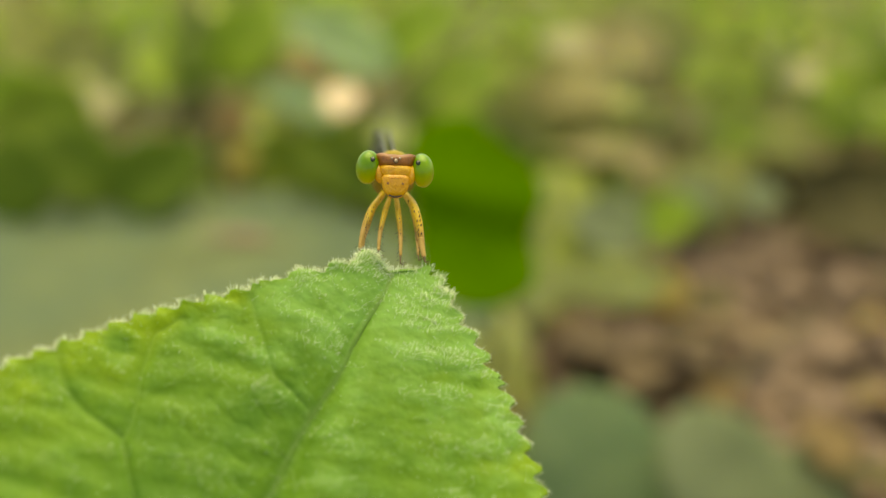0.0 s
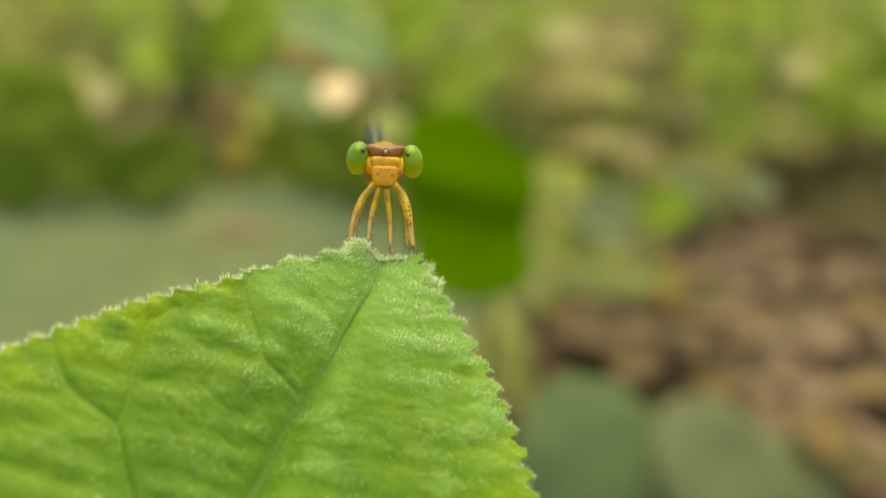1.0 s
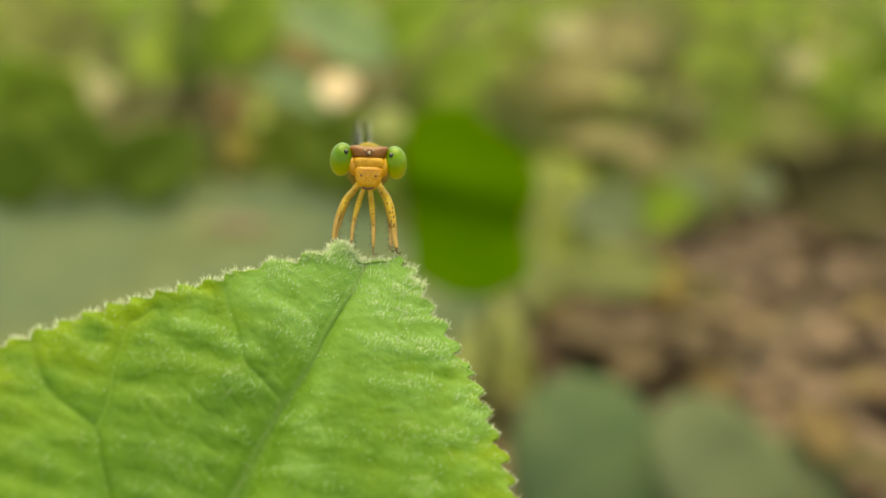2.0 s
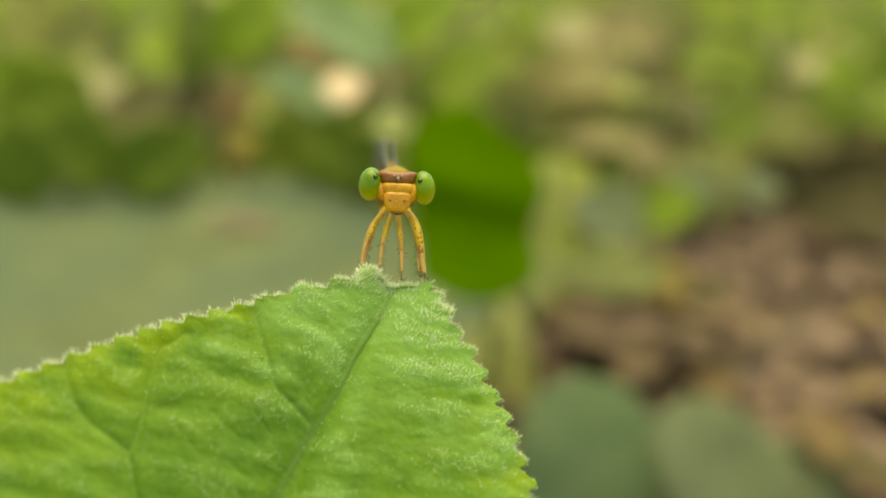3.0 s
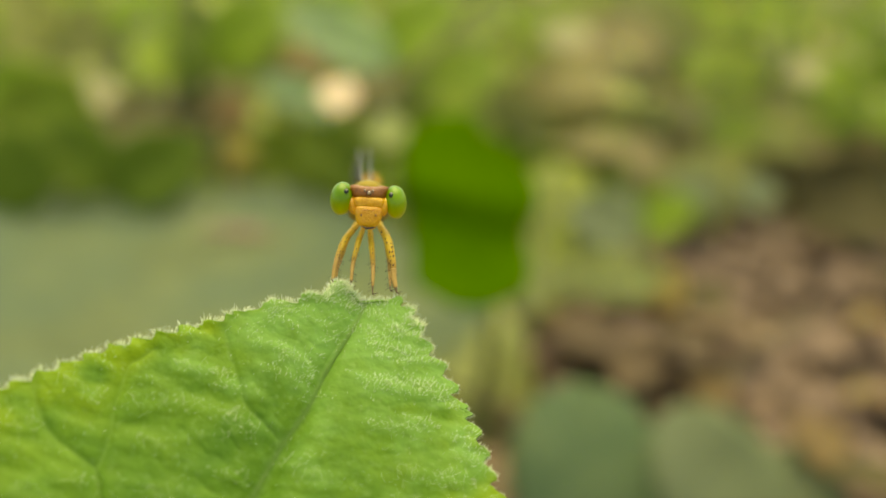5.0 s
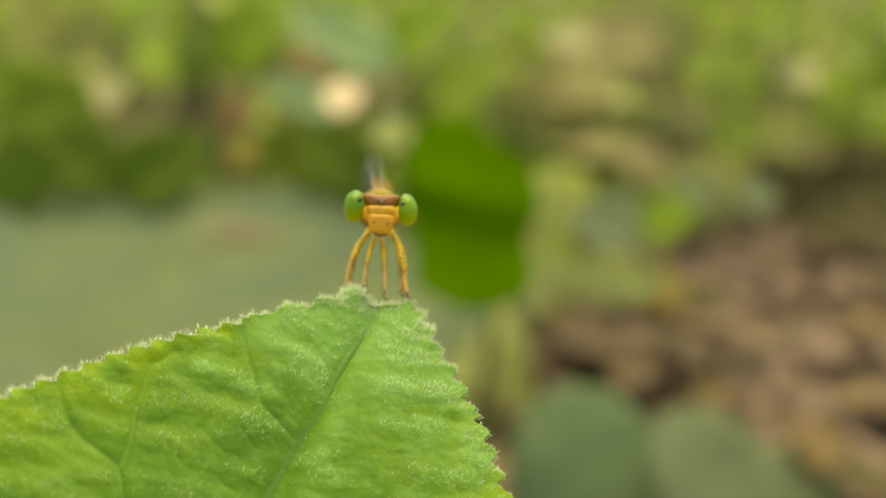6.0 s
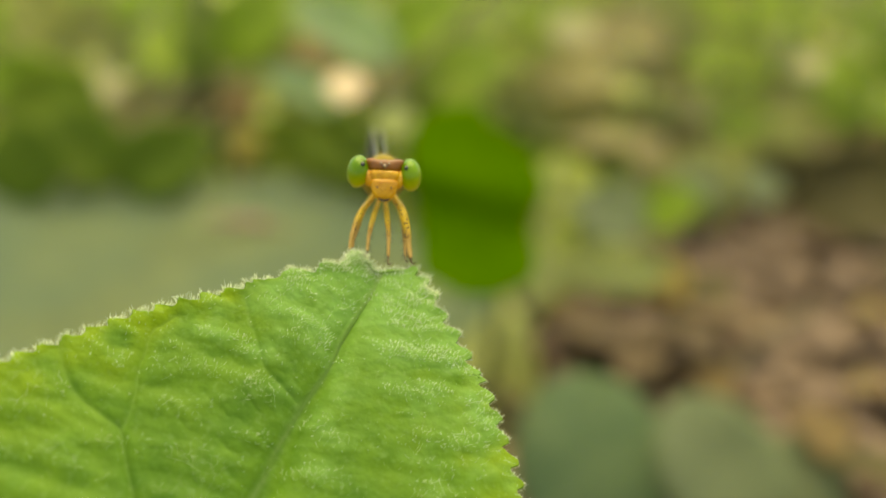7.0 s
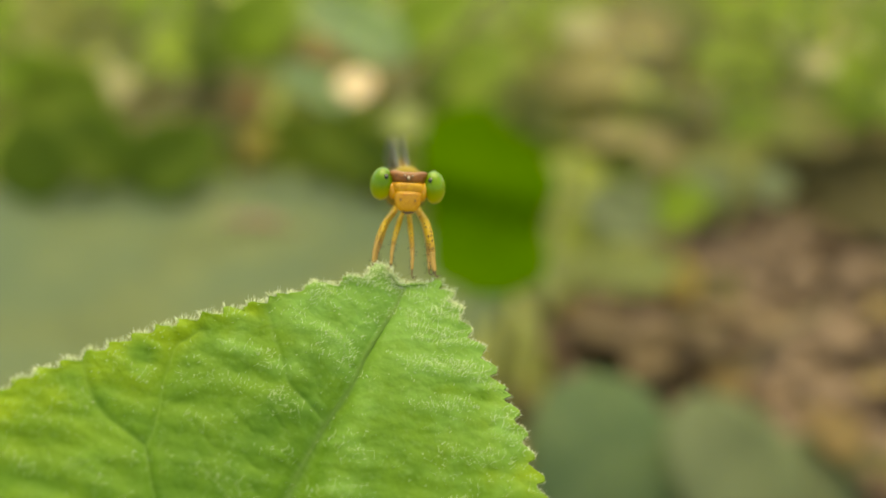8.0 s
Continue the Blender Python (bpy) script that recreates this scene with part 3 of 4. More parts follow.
# ---- the damselfly ----
def damselfly(m):
    """x to its left hand side as seen from the front, y backwards along the body, z up; millimetres from the middle of the head."""
    fly = thing("damselfly", m, "orange-yellow damselfly with green eyes perched on leaf tip", "insect")

    def mm(shape):
        return np.asarray(shape[0]) * MM, shape[1]

    def sculpt(u):
        # flat back, narrow below
        u = u.copy()
        u[:, 1] = np.where(u[:, 1] > 0, u[:, 1] * 0.6, u[:, 1])
        u[:, 0] *= 1 + 0.18 * u[:, 2]
        return u

    head = part("head", mm(ball((0, 0.25, 0.12), (1.16, 0.72, 0.82), (0, 2.6, 0), 20, 32, sculpt)), CHITIN, fly)
    # crown: a brown cap with a straight front edge, dipping in the middle
    def cap(u):
        u = np.sign(u) * np.abs(u) ** 0.72
        high = np.clip(u[:, 2], 0, 1)
        u[:, 0] *= 0.86 + 0.30 * high
        u[:, 2] += 0.55 * np.abs(u[:, 0]) ** 1.4 * high - 0.1 - 0.12 * high * np.abs(np.sin(u[:, 0] * 5.0))
        return u
    part("crown", mm(ball((0.03, 0.14, 0.60), (1.30, 0.76, 0.42), (-12, 2.6, 0), 14, 32, cap)), CROWN, head, "brown crown of the head")

    def block(u):
        return np.sign(u) * np.abs(u) ** 0.66
    part("forehead", mm(ball((0.02, -0.22, 0.07), (1.0, 0.45, 0.40), (6, 2.6, 0), 14, 28, block)), FACE, head, "orange forehead band")
    part("groove", mm(tube([(-0.82, -0.52, -0.32), (-0.3, -0.73, -0.34), (0.3, -0.74, -0.36), (0.82, -0.54, -0.38)], [0.02, 0.022, 0.02], 8, 14)), CHITIN, head)

    def snout(u):
        v = np.sign(u) * np.abs(u) ** 0.58
        v[:, 0] *= 1 + 0.2 * v[:, 2] - 0.12 * np.clip(-v[:, 2], 0, 1) ** 3
        return v
    part("face", mm(ball((0.0, -0.26, -0.78), (0.82, 0.49, 0.70), (3, 2.6, 0), 18, 28, snout)), FACE, head, "yellow-orange face")
    part("mouth", mm(tube([(-0.40, -0.60, -1.36), (-0.15, -0.70, -1.46), (0.1, -0.71, -1.47), (0.38, -0.62, -1.41)], [0.03, 0.06, 0.06, 0.03], 8, 14)), BRISTLE, head, "dark mouth line")
    part("jaw", mm(ball((0.0, -0.22, -1.46), (0.46, 0.34, 0.14), (0, 2, 0), 10, 18)), FACE, head)
    for x, z in ((-0.43, -0.66), (0.43, -0.70)):
        part("face_spot", mm(ball((x, -0.71, z), (0.085, 0.06, 0.085), rings=8, sides=12)), CROWN, head, "small dark spot on the face")
    for x, z in ((-0.55, -0.95), (0.52, -1.0), (0.02, -0.9), (0.12, -0.62)):
        part("wart", mm(ball((x, -0.74 if abs(x) < 0.3 else -0.66, z), (0.05, 0.05, 0.05), rings=6, sides=8)), FACE, head)
    for s in (-1, 1):
        part("cheek", mm(ball((0.96 * s, -0.08, -0.16 - 0.05 * s), (0.34, 0.46, 0.62), (0, 14 * s, 0), 12, 18)), FACE, head, "orange cheek")
    # three simple eyes on the crown
    for x, y, z, r in ((0.04, -0.65, 0.66, 0.12), (-0.2, -0.56, 0.80, 0.085), (0.28, -0.57, 0.78, 0.085)):
        part("ocellus", mm(ball((x, y, z), (r, r * 0.8, r), rings=8, sides=12)), OCELLUS, head, "tiny shiny simple eye")
        part("ocellus_rim", mm(ball((x, y + 0.05, z - 0.01), (r * 1.35, r * 0.7, r * 1.35), rings=8, sides=12)), BRISTLE, head)
    for s, z in ((-1, 0.28), (1, 0.06)):
        def eye_form(u, s=s):
            u = u.copy()
            u[:, 0] = np.where(u[:, 0] * s < 0, u[:, 0] * (1.05 if s < 0 else 0.95), u[:, 0])
            return u
        form = mm(ball((1.63 * s, 0.10, z - 0.02), (0.70, 0.86, 1.02), (0, -7 * s + 2, 0), 28, 36, eye_form))
        yellow = np.clip((z * MM - form[0][:, 2]) / (0.8 * MM), 0, 1)
        part("eye", form, EYE, head, "bulging compound eye, green above and yellowish below", vein=yellow)
        part("eye_spot", mm(ball((1.36 * s + 0.02, -0.575, z + 0.48), (0.16, 0.09, 0.18), (-35, 10 * s, 0), 8, 14)), EYE_TOP, head, "dark spot on the eye")
        # feeler
        part("antenna", mm(tube([(1.02 * s, -0.28, 0.78), (1.22 * s, -0.5, 0.95), (1.5 * s, -0.75, 1.18), (1.72 * s, -0.8, 1.25)], [0.024, 0.010, 0.006], 6, 14)), OLIVE_SHELL, head, "thin dull antenna")
    # neck, chest
    part("neck", mm(tube([(0, 0.6, 0.1), (0, 2.0, -0.05)], [0.55, 0.65], 16, 6)), OLIVE_SHELL, fly)

    def shoulders(u):
        u = u.copy()
        u = np.sign(u) * np.abs(u) ** 0.85
        u[:, 0] *= 1 - 0.15 * np.clip(u[:, 2], -1, 1)
        u[:, 2] += 0.12 * np.clip(-u[:, 1], 0, 1) ** 2
        return u
    part("prothorax", mm(ball((0, 2.2, 0.25), (0.95, 0.75, 0.95), rings=14, sides=20)), OLIVE_SHELL, fly)
    thorax = part("thorax", mm(ball((-0.05, 4.6, -0.36), (1.38, 2.4, 1.42), (-8, 0, 0), 20, 28, shoulders)), OLIVE_SHELL, fly, "olive yellow thorax")
    part("keel", mm(tube([(-0.02, 2.8, 0.62), (-0.03, 3.6, 1.01), (-0.05, 5.0, 1.11), (-0.08, 6.3, 0.81)], [0.04, 0.06, 0.04], 8, 20)), STRAW_SHELL, thorax, "pale ridge along the thorax")
    # abdomen: ten rings, thin, with a thicker end
    y, radius = 6.6, 0.62
    belly = None
    for k, long in enumerate((1.2, 2.4, 3.6, 3.8, 3.8, 3.6, 3.0, 2.0, 1.3, 0.9)):
        fat = 0.62 + (0.08 if k < 1 else -0.12 if k < 6 else 0.06 * (k - 5))
        sag = [-(0.012 * (v - 6.6) ** 1.45) for v in (y, y + long)]
        seg = mm(tube([(-0.03, y, 0.1 + sag[0]), (-0.04, y + long * 0.5, 0.1 + sum(sag) / 2), (-0.05, y + long - 0.03, 0.1 + sag[1])], [fat * 0.94, fat, fat, fat * 0.9], 16, 12))
        if belly is None:
            belly = part("abdomen", seg, CHITIN, fly, "slender orange abdomen")
        else:
            part("segment", seg, CHITIN, belly)
        y += long
    # wings, folded together over the back
    for s, low in ((-1, 0), (1, 0), (-1, 1), (1, 1)):
        along = np.linspace(0, 1, 40)
        span = 20.5 - 1.2 * low
        wide = np.interp(along, [0, 0.12, 0.3, 0.6, 0.85, 0.96, 1], [0.25, 0.55, 1.5, 2.1, 1.9, 1.1, 0.12])
        v = np.linspace(0, 1, 12)
        root = np.array((0.20 * s - 0.20, 6.0 + 1.2 * low, 0.85))
        # leading edge above, surface upright, leaning outwards a little
        out = (0.05 + (0.12 if s < 0 else 0.0) * along + 0.12 * low) * s
        top = root + np.stack([out - 0.30 * along, along * span, 1.35 * along + 0.35 * np.sin(np.pi * along)], 1)
        grid = top[:, None] + np.stack([np.outer(wide, v) * (0.26 * s if s < 0 else 0.10), 0.0 * np.outer(wide, v), -np.outer(wide, v) * 0.92], -1)
        grid[..., 0] += 0.03 * np.sin(v * 18)[None, :]
        wing = part("wing", mm(sheet(grid, 0.012)), WING, fly, "clear smoky folded wing")
        rods = [tube(grid[:, 0], [0.05, 0.035], 6), tube(grid[:, -1], [0.02, 0.02], 5)]
        for c in (2, 4, 6, 9):
            rods.append(tube(grid[2:-2, c], [0.022, 0.014], 5))
        for k in range(4, 38, 2):
            rods.append(tube(grid[k, ::2], [0.014, 0.014], 4))
        part("wing_vein", mm(joined(rods)), WING_VEIN, wing, "dark wing veins")
        part("wing_mark", mm(ball(grid[35, 0] + (0, 0, -0.22), (0.06, 0.45, 0.2), rings=8, sides=12)), CROWN, wing, "small brown mark near the wing tip")

    # legs: hip, thigh, shank, foot
    def leg(points, knee, fat, seed):
        rng = np.random.default_rng(seed)
        c = smooth_line(points, 60)
        cut = int(60 * knee)
        thigh = mm(tube(c[: cut + 1], [fat * 0.75, fat * 0.98, fat, fat * 0.9, fat * 0.78], 12))
        tan = np.clip((c[cut, 2] * MM + 0.9 * MM - thigh[0][:, 2]) / (0.9 * MM), 0, 1)
        limb = part("leg", thigh, LEG, fly, "yellow thigh with rows of dark spots", vein=tan)
        part("shank", mm(tube(c[cut:54], [fat * 0.78, fat * 0.66, fat * 0.52], 10)), SHANK, limb, "tan shank with black bristles")
        part("foot", mm(joined([tube(c[53:], [fat * 0.36, fat * 0.28, fat * 0.16], 8), tube([c[-1], c[-1] + (0.22, -0.2, -0.06)], [0.035, 0.012], 5), tube([c[-1], c[-1] + (0.34, -0.16, 0.10)], [0.035, 0.012], 5)])), CLAW, limb, "brown foot with claws")
        dots, pins = [], []
        for k in range(6, cut, 3):
            for off in ((-0.35, 0.4) if fat > 0.19 else (0.05,)):
                if rng.random() < 0.3:
                    continue
                w = c[k] + (off * fat + rng.normal(0, 0.1 * fat), -fat * 0.93, 0)
                dots.append(ball(w, (fat * rng.uniform(0.10, 0.19), fat * 0.12, fat * rng.uniform(0.25, 0.75)), (0, rng.normal(0, 14), 0), 5, 7))
        for k in range(cut - 8, 57, 3):
            for s in (-1, 1):
                if rng.random() < (0.6 if k < cut else 0.3 if s * points[-1][0] < 0 else 0.75):
                    continue
                start = c[k] + (s * fat * 0.45, -fat * 0.3, 0)
                pins.append(tube([start, start + (s * rng.uniform(0.16, 0.27), -0.1, -rng.uniform(0.06, 0.2))], [0.018, 0.006], 4))
        part("leg_spots", mm(joined(dots)), BRISTLE, limb, "rows of small dark spots")
        part("bristles", mm(joined(pins)), BRISTLE, limb, "fine black bristles")

    leg([(-0.66, 1.55, -1.45), (-1.38, 0.1, -2.2), (-1.80, -0.6, -3.05), (-2.05, -1.1, -3.95), (-2.15, -1.5, -4.85)], 0.58, 0.21, 1)
    leg([(0.62, 1.47, -1.45), (1.14, -0.1, -2.2), (1.42, -0.85, -3.36), (1.55, -1.38, -4.49), (1.70, -1.75, -5.25)], 0.60, 0.26, 2)
    leg([(-0.30, 1.0, -1.55), (-0.66, -0.1, -2.55), (-0.95, -0.75, -3.72), (-1.06, -1.45, -4.95)], 0.60, 0.175, 3)
    leg([(0.06, 1.0, -1.55), (0.18, -0.15, -2.55), (0.28, -0.85, -3.88), (0.24, -1.6, -5.35)], 0.62, 0.18, 4)
    leg([(-0.70, 3.0, -1.35), (-1.30, 1.0, -2.3), (-1.62, -0.1, -3.2), (-1.9, -0.8, -4.0), (-1.95, -1.3, -4.75)], 0.56, 0.15, 5)
    leg([(0.66, 3.0, -1.35), (1.05, 1.0, -2.4), (1.24, -0.1, -3.4), (1.30, -0.9, -4.5), (1.32, -1.6, -5.15)], 0.56, 0.15, 6)
    return fly


damselfly(pose(-0.00317, 0.06725, 0.12922, -12.57, 1.17, 3.23))


# ---- leaves and litter ----
LEAFY = dict(scale=60, rough=0.6, through_leaf=0.5, bump=0.4, bump_scale=500, per_thing=0.25, gloss=0.15)
LIME = surface("lime_leaf", (0.1684, 0.2527, 0.0263), (0.2843, 0.3685, 0.0579), **LEAFY)
GREEN = surface("green_leaf", (0.1495, 0.2357, 0.0207), (0.253, 0.3565, 0.0437), **LEAFY)
MID = surface("mid_green_leaf", (0.14, 0.195, 0.026), (0.20, 0.275, 0.046), **{**LEAFY, "gloss": 0.05})
# dark leaf colours, also used for shade painted at the back right
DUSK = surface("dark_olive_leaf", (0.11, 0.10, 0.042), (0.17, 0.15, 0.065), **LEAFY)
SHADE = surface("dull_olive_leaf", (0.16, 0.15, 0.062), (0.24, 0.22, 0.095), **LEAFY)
KHAKI = surface("khaki_leaf", (0.265, 0.25, 0.12), (0.385, 0.36, 0.185), **LEAFY)
DEEP = surface("deep_green_leaf", (0.10, 0.16, 0.022), (0.15, 0.22, 0.036), **{**LEAFY, "gloss": 0.05})
VIVID = surface("vivid_green_leaf", (0.082, 0.195, 0.002), (0.112, 0.235, 0.003), **{**LEAFY, "through_leaf": 0.45, "through_colour": (2.0, 1.7, 0.3), "per_thing": 0.0, "gloss": 0.0})
SPRING = surface("spring_leaf", (0.27, 0.33, 0.075), (0.40, 0.44, 0.13), **LEAFY)
PALE = surface("pale_leaf", (0.26, 0.31, 0.125), (0.38, 0.42, 0.18), **LEAFY)
SILVER = surface("silver_leaf", (0.23, 0.315, 0.18), (0.33, 0.43, 0.265), **LEAFY)
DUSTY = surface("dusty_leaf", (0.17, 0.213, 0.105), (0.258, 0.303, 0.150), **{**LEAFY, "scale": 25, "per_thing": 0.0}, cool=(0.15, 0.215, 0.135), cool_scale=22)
BLUE = surface("blue_green_leaf", (0.11, 0.182, 0.095), (0.195, 0.268, 0.14), **{**LEAFY, "per_thing": 0.0})
OLIVE = surface("olive_leaf", (0.176, 0.205, 0.064), (0.30, 0.318, 0.108), **LEAFY)
STRAW = surface("straw_leaf", (0.245, 0.222, 0.112), (0.365, 0.330, 0.178), **LEAFY)
TAN = surface("tan_leaf", (0.2218, 0.1756, 0.0832), (0.3419, 0.2772, 0.1386), **LEAFY)
OCHRE = surface("ochre_leaf", (0.26, 0.23, 0.05), (0.40, 0.35, 0.10), **LEAFY)
# very pale leaf colour that stands in for glints of light
GLINT = surface("glint_leaf", (0.42, 0.47, 0.20), (0.58, 0.62, 0.32), **LEAFY)
RUST = surface("rust_leaf", (0.225, 0.165, 0.075), (0.33, 0.25, 0.115), **LEAFY)
UMBER = surface("umber_leaf", (0.105, 0.075, 0.040), (0.180, 0.128, 0.068), **{**LEAFY, "through_leaf": 0.2, "per_thing": 0.6})
BROWN = surface("brown_leaf", (0.16, 0.12, 0.052), (0.28, 0.20, 0.09), **LEAFY)
# peach leaf colour with a bright highlight painted in
PEACH_HIGHLIGHT = surface("peach_highlight_leaf", (0.55, 0.49, 0.46), (0.66, 0.60, 0.57), **LEAFY)
# pale blush leaf colour, painted for the pinkish glints
BLUSH = surface("blush_leaf", (0.36, 0.36, 0.23), (0.48, 0.47, 0.33), **LEAFY)
GREYISH = surface("grey_green_leaf", (0.155, 0.195, 0.112), (0.235, 0.278, 0.162), **{**LEAFY, "per_thing": 0.0})
DEAD = surface("dead_leaf", (0.135, 0.088, 0.054), (0.215, 0.145, 0.090), scale=45, rough=0.7, through_leaf=0.15, through_colour=(1.5, 1.2, 0.9), bump=0.6, bump_scale=400, per_thing=0.28)
TWIG = surface("twig", (0.11, 0.10, 0.04), (0.20, 0.17, 0.075), 200, 0.8)
WOOD = surface("woody_stem", (0.11, 0.12, 0.03), (0.18, 0.18, 0.06), 200, 0.8)
STEM = surface("weed_stem", (0.10, 0.13, 0.03), (0.18, 0.20, 0.06), 200, 0.6)


def blade(length, width, fold=0.25, droop=0.25, tip=1.3, rows=12, half=4, seed=0, full=0.75, kink=0.0, sides=None):
    """A leaf blade round its own middle: y to the tip, z out of the upper face."""
    s = np.linspace(0, 1, rows)
    w = np.sin(np.pi * np.clip(s, 0, 1) ** (1 / tip)) ** full * width / 2 + 0.0003
    v = np.linspace(-1, 1, 2 * half + 1)
    x = np.outer(w, v)
    if sides:
        # uneven sides: half widths along the blade, as shares of its length
        both = [np.interp(s, np.linspace(0, 1, len(k)), k) * length for k in sides]
        x = np.where(v < 0, np.outer(both[0], v), np.outer(both[1], v))
    y = np.outer((s - 0.5) * length, np.ones(len(v)))
    z = fold * np.abs(x) - droop * length * (np.outer((s - 0.4) ** 2, np.ones(len(v))))
    z = z + np.array([[noise.noise(Vector((a * 40 + seed, b * 40, seed))) for a, b in zip(ra, rb)] for ra, rb in zip(x, y)]) * width * 0.06
    k = np.clip((s[:, None] - 0.42 + 0.07 * v[None, :]) / 0.20, 0, 1)
    z = z - kink * length * k * k * (3 - 2 * k)
    return sheet(np.stack([x, y, z], -1)[:, ::-1], 0.00025)


def leaf_pose(x, y, z, lean, turn, spin):
    return pose(x, y, z, 0, 0, turn) @ pose(0, 0, 0, 90 - lean) @ pose(0, 0, 0, 0, 0, spin)


def plant(name, label, leaves, foot=None, category="plant", fold=0.25, droop=0.25, full=0.75, kink=0.0, tip=1.3, sides=None):
    """A weed: a stem from the ground, a twig to each leaf, and the leaves."""
    mid = np.mean([r[:3] for r in leaves], 0)
    foot = foot or (mid[0], mid[1] + 0.05, -0.004)
    top = np.array((mid[0], mid[1] + 0.02, max(r[2] for r in leaves)))
    weed = thing(name, pose(*foot), label, category)
    foot = np.array(foot)
    stem = smooth_line([foot, foot * 0.6 + top * 0.4 + (0.006, 0.01, 0), top], 24)
    part("stem", tube(stem - foot, [0.0022, 0.0016, 0.0009], 8), STEM, weed)
    for k, (x, y, z, length, width, lean, turn, spin, look_) in enumerate(leaves):
        m = leaf_pose(x, y, z, lean, turn, spin)
        root = np.array(m @ Vector((0, -length / 2, -0.04 * length)))
        near = stem[np.argmin(np.linalg.norm(stem - root + (0, 0, 0.015), axis=1))]
        part("twig", tube([near - foot, (near + root) / 2 - foot + (0, 0.004, -0.004), root - foot], [0.0009, 0.0007, 0.0005], 6, 8), STEM, weed)
        ob = part("leaf", blade(length, width, fold, droop, tip, seed=k * 1.7 + x * 10, full=full, kink=kink, rows=32 if kink else 12, half=8 if kink else 4, sides=sides), look_, weed)
        ob.matrix_basis = pose(*-foot) @ m
    return weed


# ---- plants behind ----
# middle, length and width in metres; lean of the face, its turn and the way of the tip in degrees; material
plant("garden_weed", "leafy shrub with light green and dry leaves", [
    (-0.140, 0.394, 0.092, 0.030, 0.021, 40, 10, 30, OLIVE),
    (-0.090, 0.364, 0.085, 0.026, 0.018, 54, -10, 40, LIME),
    (-0.066, 0.392, 0.087, 0.038, 0.027, 40, 0, -30, GREEN),
    (-0.133, 0.430, 0.078, 0.037, 0.030, 55, 20, 100, OLIVE),
    (-0.112, 0.368, 0.070, 0.018, 0.015, 64, 0, 20, BLUSH),
    (-0.136, 0.360, 0.074, 0.029, 0.022, 35, 0, 60, GREEN),
    (-0.116, 0.419, 0.048, 0.035, 0.032, 60, 0, 80, STRAW),
    (-0.086, 0.434, 0.050, 0.036, 0.024, 60, 0, 20, BROWN),
    (-0.064, 0.365, 0.052, 0.020, 0.018, 45, 0, 0, OCHRE),
    (-0.112, 0.433, 0.086, 0.036, 0.025, 50, 0, 0, GREEN),
])
plant("garden_weed", "low weed with deep green shaded leaves", [
    (-0.115, 0.300, 0.065, 0.026, 0.021, 30, 10, 10, DEEP),
    (-0.105, 0.317, 0.064, 0.032, 0.024, 34, -10, 60, DEEP),
    (-0.079, 0.312, 0.062, 0.030, 0.023, 38, 10, -50, DEEP),
    (-0.121, 0.339, 0.072, 0.034, 0.026, 38, 0, 90, MID),
    (-0.096, 0.332, 0.053, 0.029, 0.015, 30, 0, 90, DEEP),
    (-0.048, 0.333, 0.058, 0.033, 0.022, 34, 0, 60, MID),
    (-0.030, 0.324, 0.063, 0.030, 0.025, 30, 0, 50, MID),
    (-0.079, 0.369, 0.090, 0.047, 0.013, 55, 0, 6, DEEP),
    (-0.083, 0.363, 0.067, 0.026, 0.016, 66, 0, 70, TAN),
    (-0.039, 0.348, 0.065, 0.026, 0.017, 40, 0, 90, OLIVE),
])
plant("garden_weed", "weed with silvery leaves and one dry peach leaf coloured as a highlight", [
    (-0.028, 0.312, 0.099, 0.036, 0.016, 38, 0, 58, SILVER),
    (-0.038, 0.306, 0.084, 0.026, 0.012, 38, 0, 62, SILVER),
    (-0.038, 0.332, 0.087, 0.021, 0.013, 50, 0, 0, BROWN),
    (-0.026, 0.293, 0.087, 0.015, 0.010, 65, 0, 0, PEACH_HIGHLIGHT),
    (-0.018, 0.319, 0.084, 0.015, 0.011, 50, 0, 0, STRAW),
    (-0.012, 0.258, 0.086, 0.012, 0.009, 60, 0, 0, PALE),
    (-0.006, 0.347, 0.096, 0.035, 0.022, 45, 10, -40, GREEN),
    (-0.019, 0.369, 0.089, 0.031, 0.022, 50, 0, 0, STRAW),
    (0.005, 0.376, 0.073, 0.042, 0.025, 50, 0, -40, LIME),
    (-0.016, 0.374, 0.068, 0.032, 0.017, 45, 0, -45, OLIVE),
])
plant("garden_weed", "tall weed with lime and tan leaves", [
    (0.018, 0.433, 0.071, 0.034, 0.026, 64, 0, 60, SPRING),
    (0.015, 0.469, 0.079, 0.042, 0.029, 62, 0, 60, LIME),
    (0.037, 0.484, 0.075, 0.031, 0.033, 60, 0, 0, LIME),
    (0.047, 0.436, 0.078, 0.022, 0.019, 68, 0, 0, BLUSH),
    (0.074, 0.496, 0.064, 0.046, 0.035, 62, 0, 70, STRAW),
    (0.049, 0.460, 0.053, 0.048, 0.026, 58, 0, 100, KHAKI),
    (0.089, 0.489, 0.044, 0.037, 0.030, 62, 0, 0, SHADE),
    (0.053, 0.470, 0.036, 0.037, 0.022, 55, 0, 90, OLIVE),
    (0.023, 0.442, 0.049, 0.030, 0.020, 60, 0, 60, OLIVE),
    (0.033, 0.451, 0.030, 0.030, 0.025, 45, 0, 0, GREEN),
])
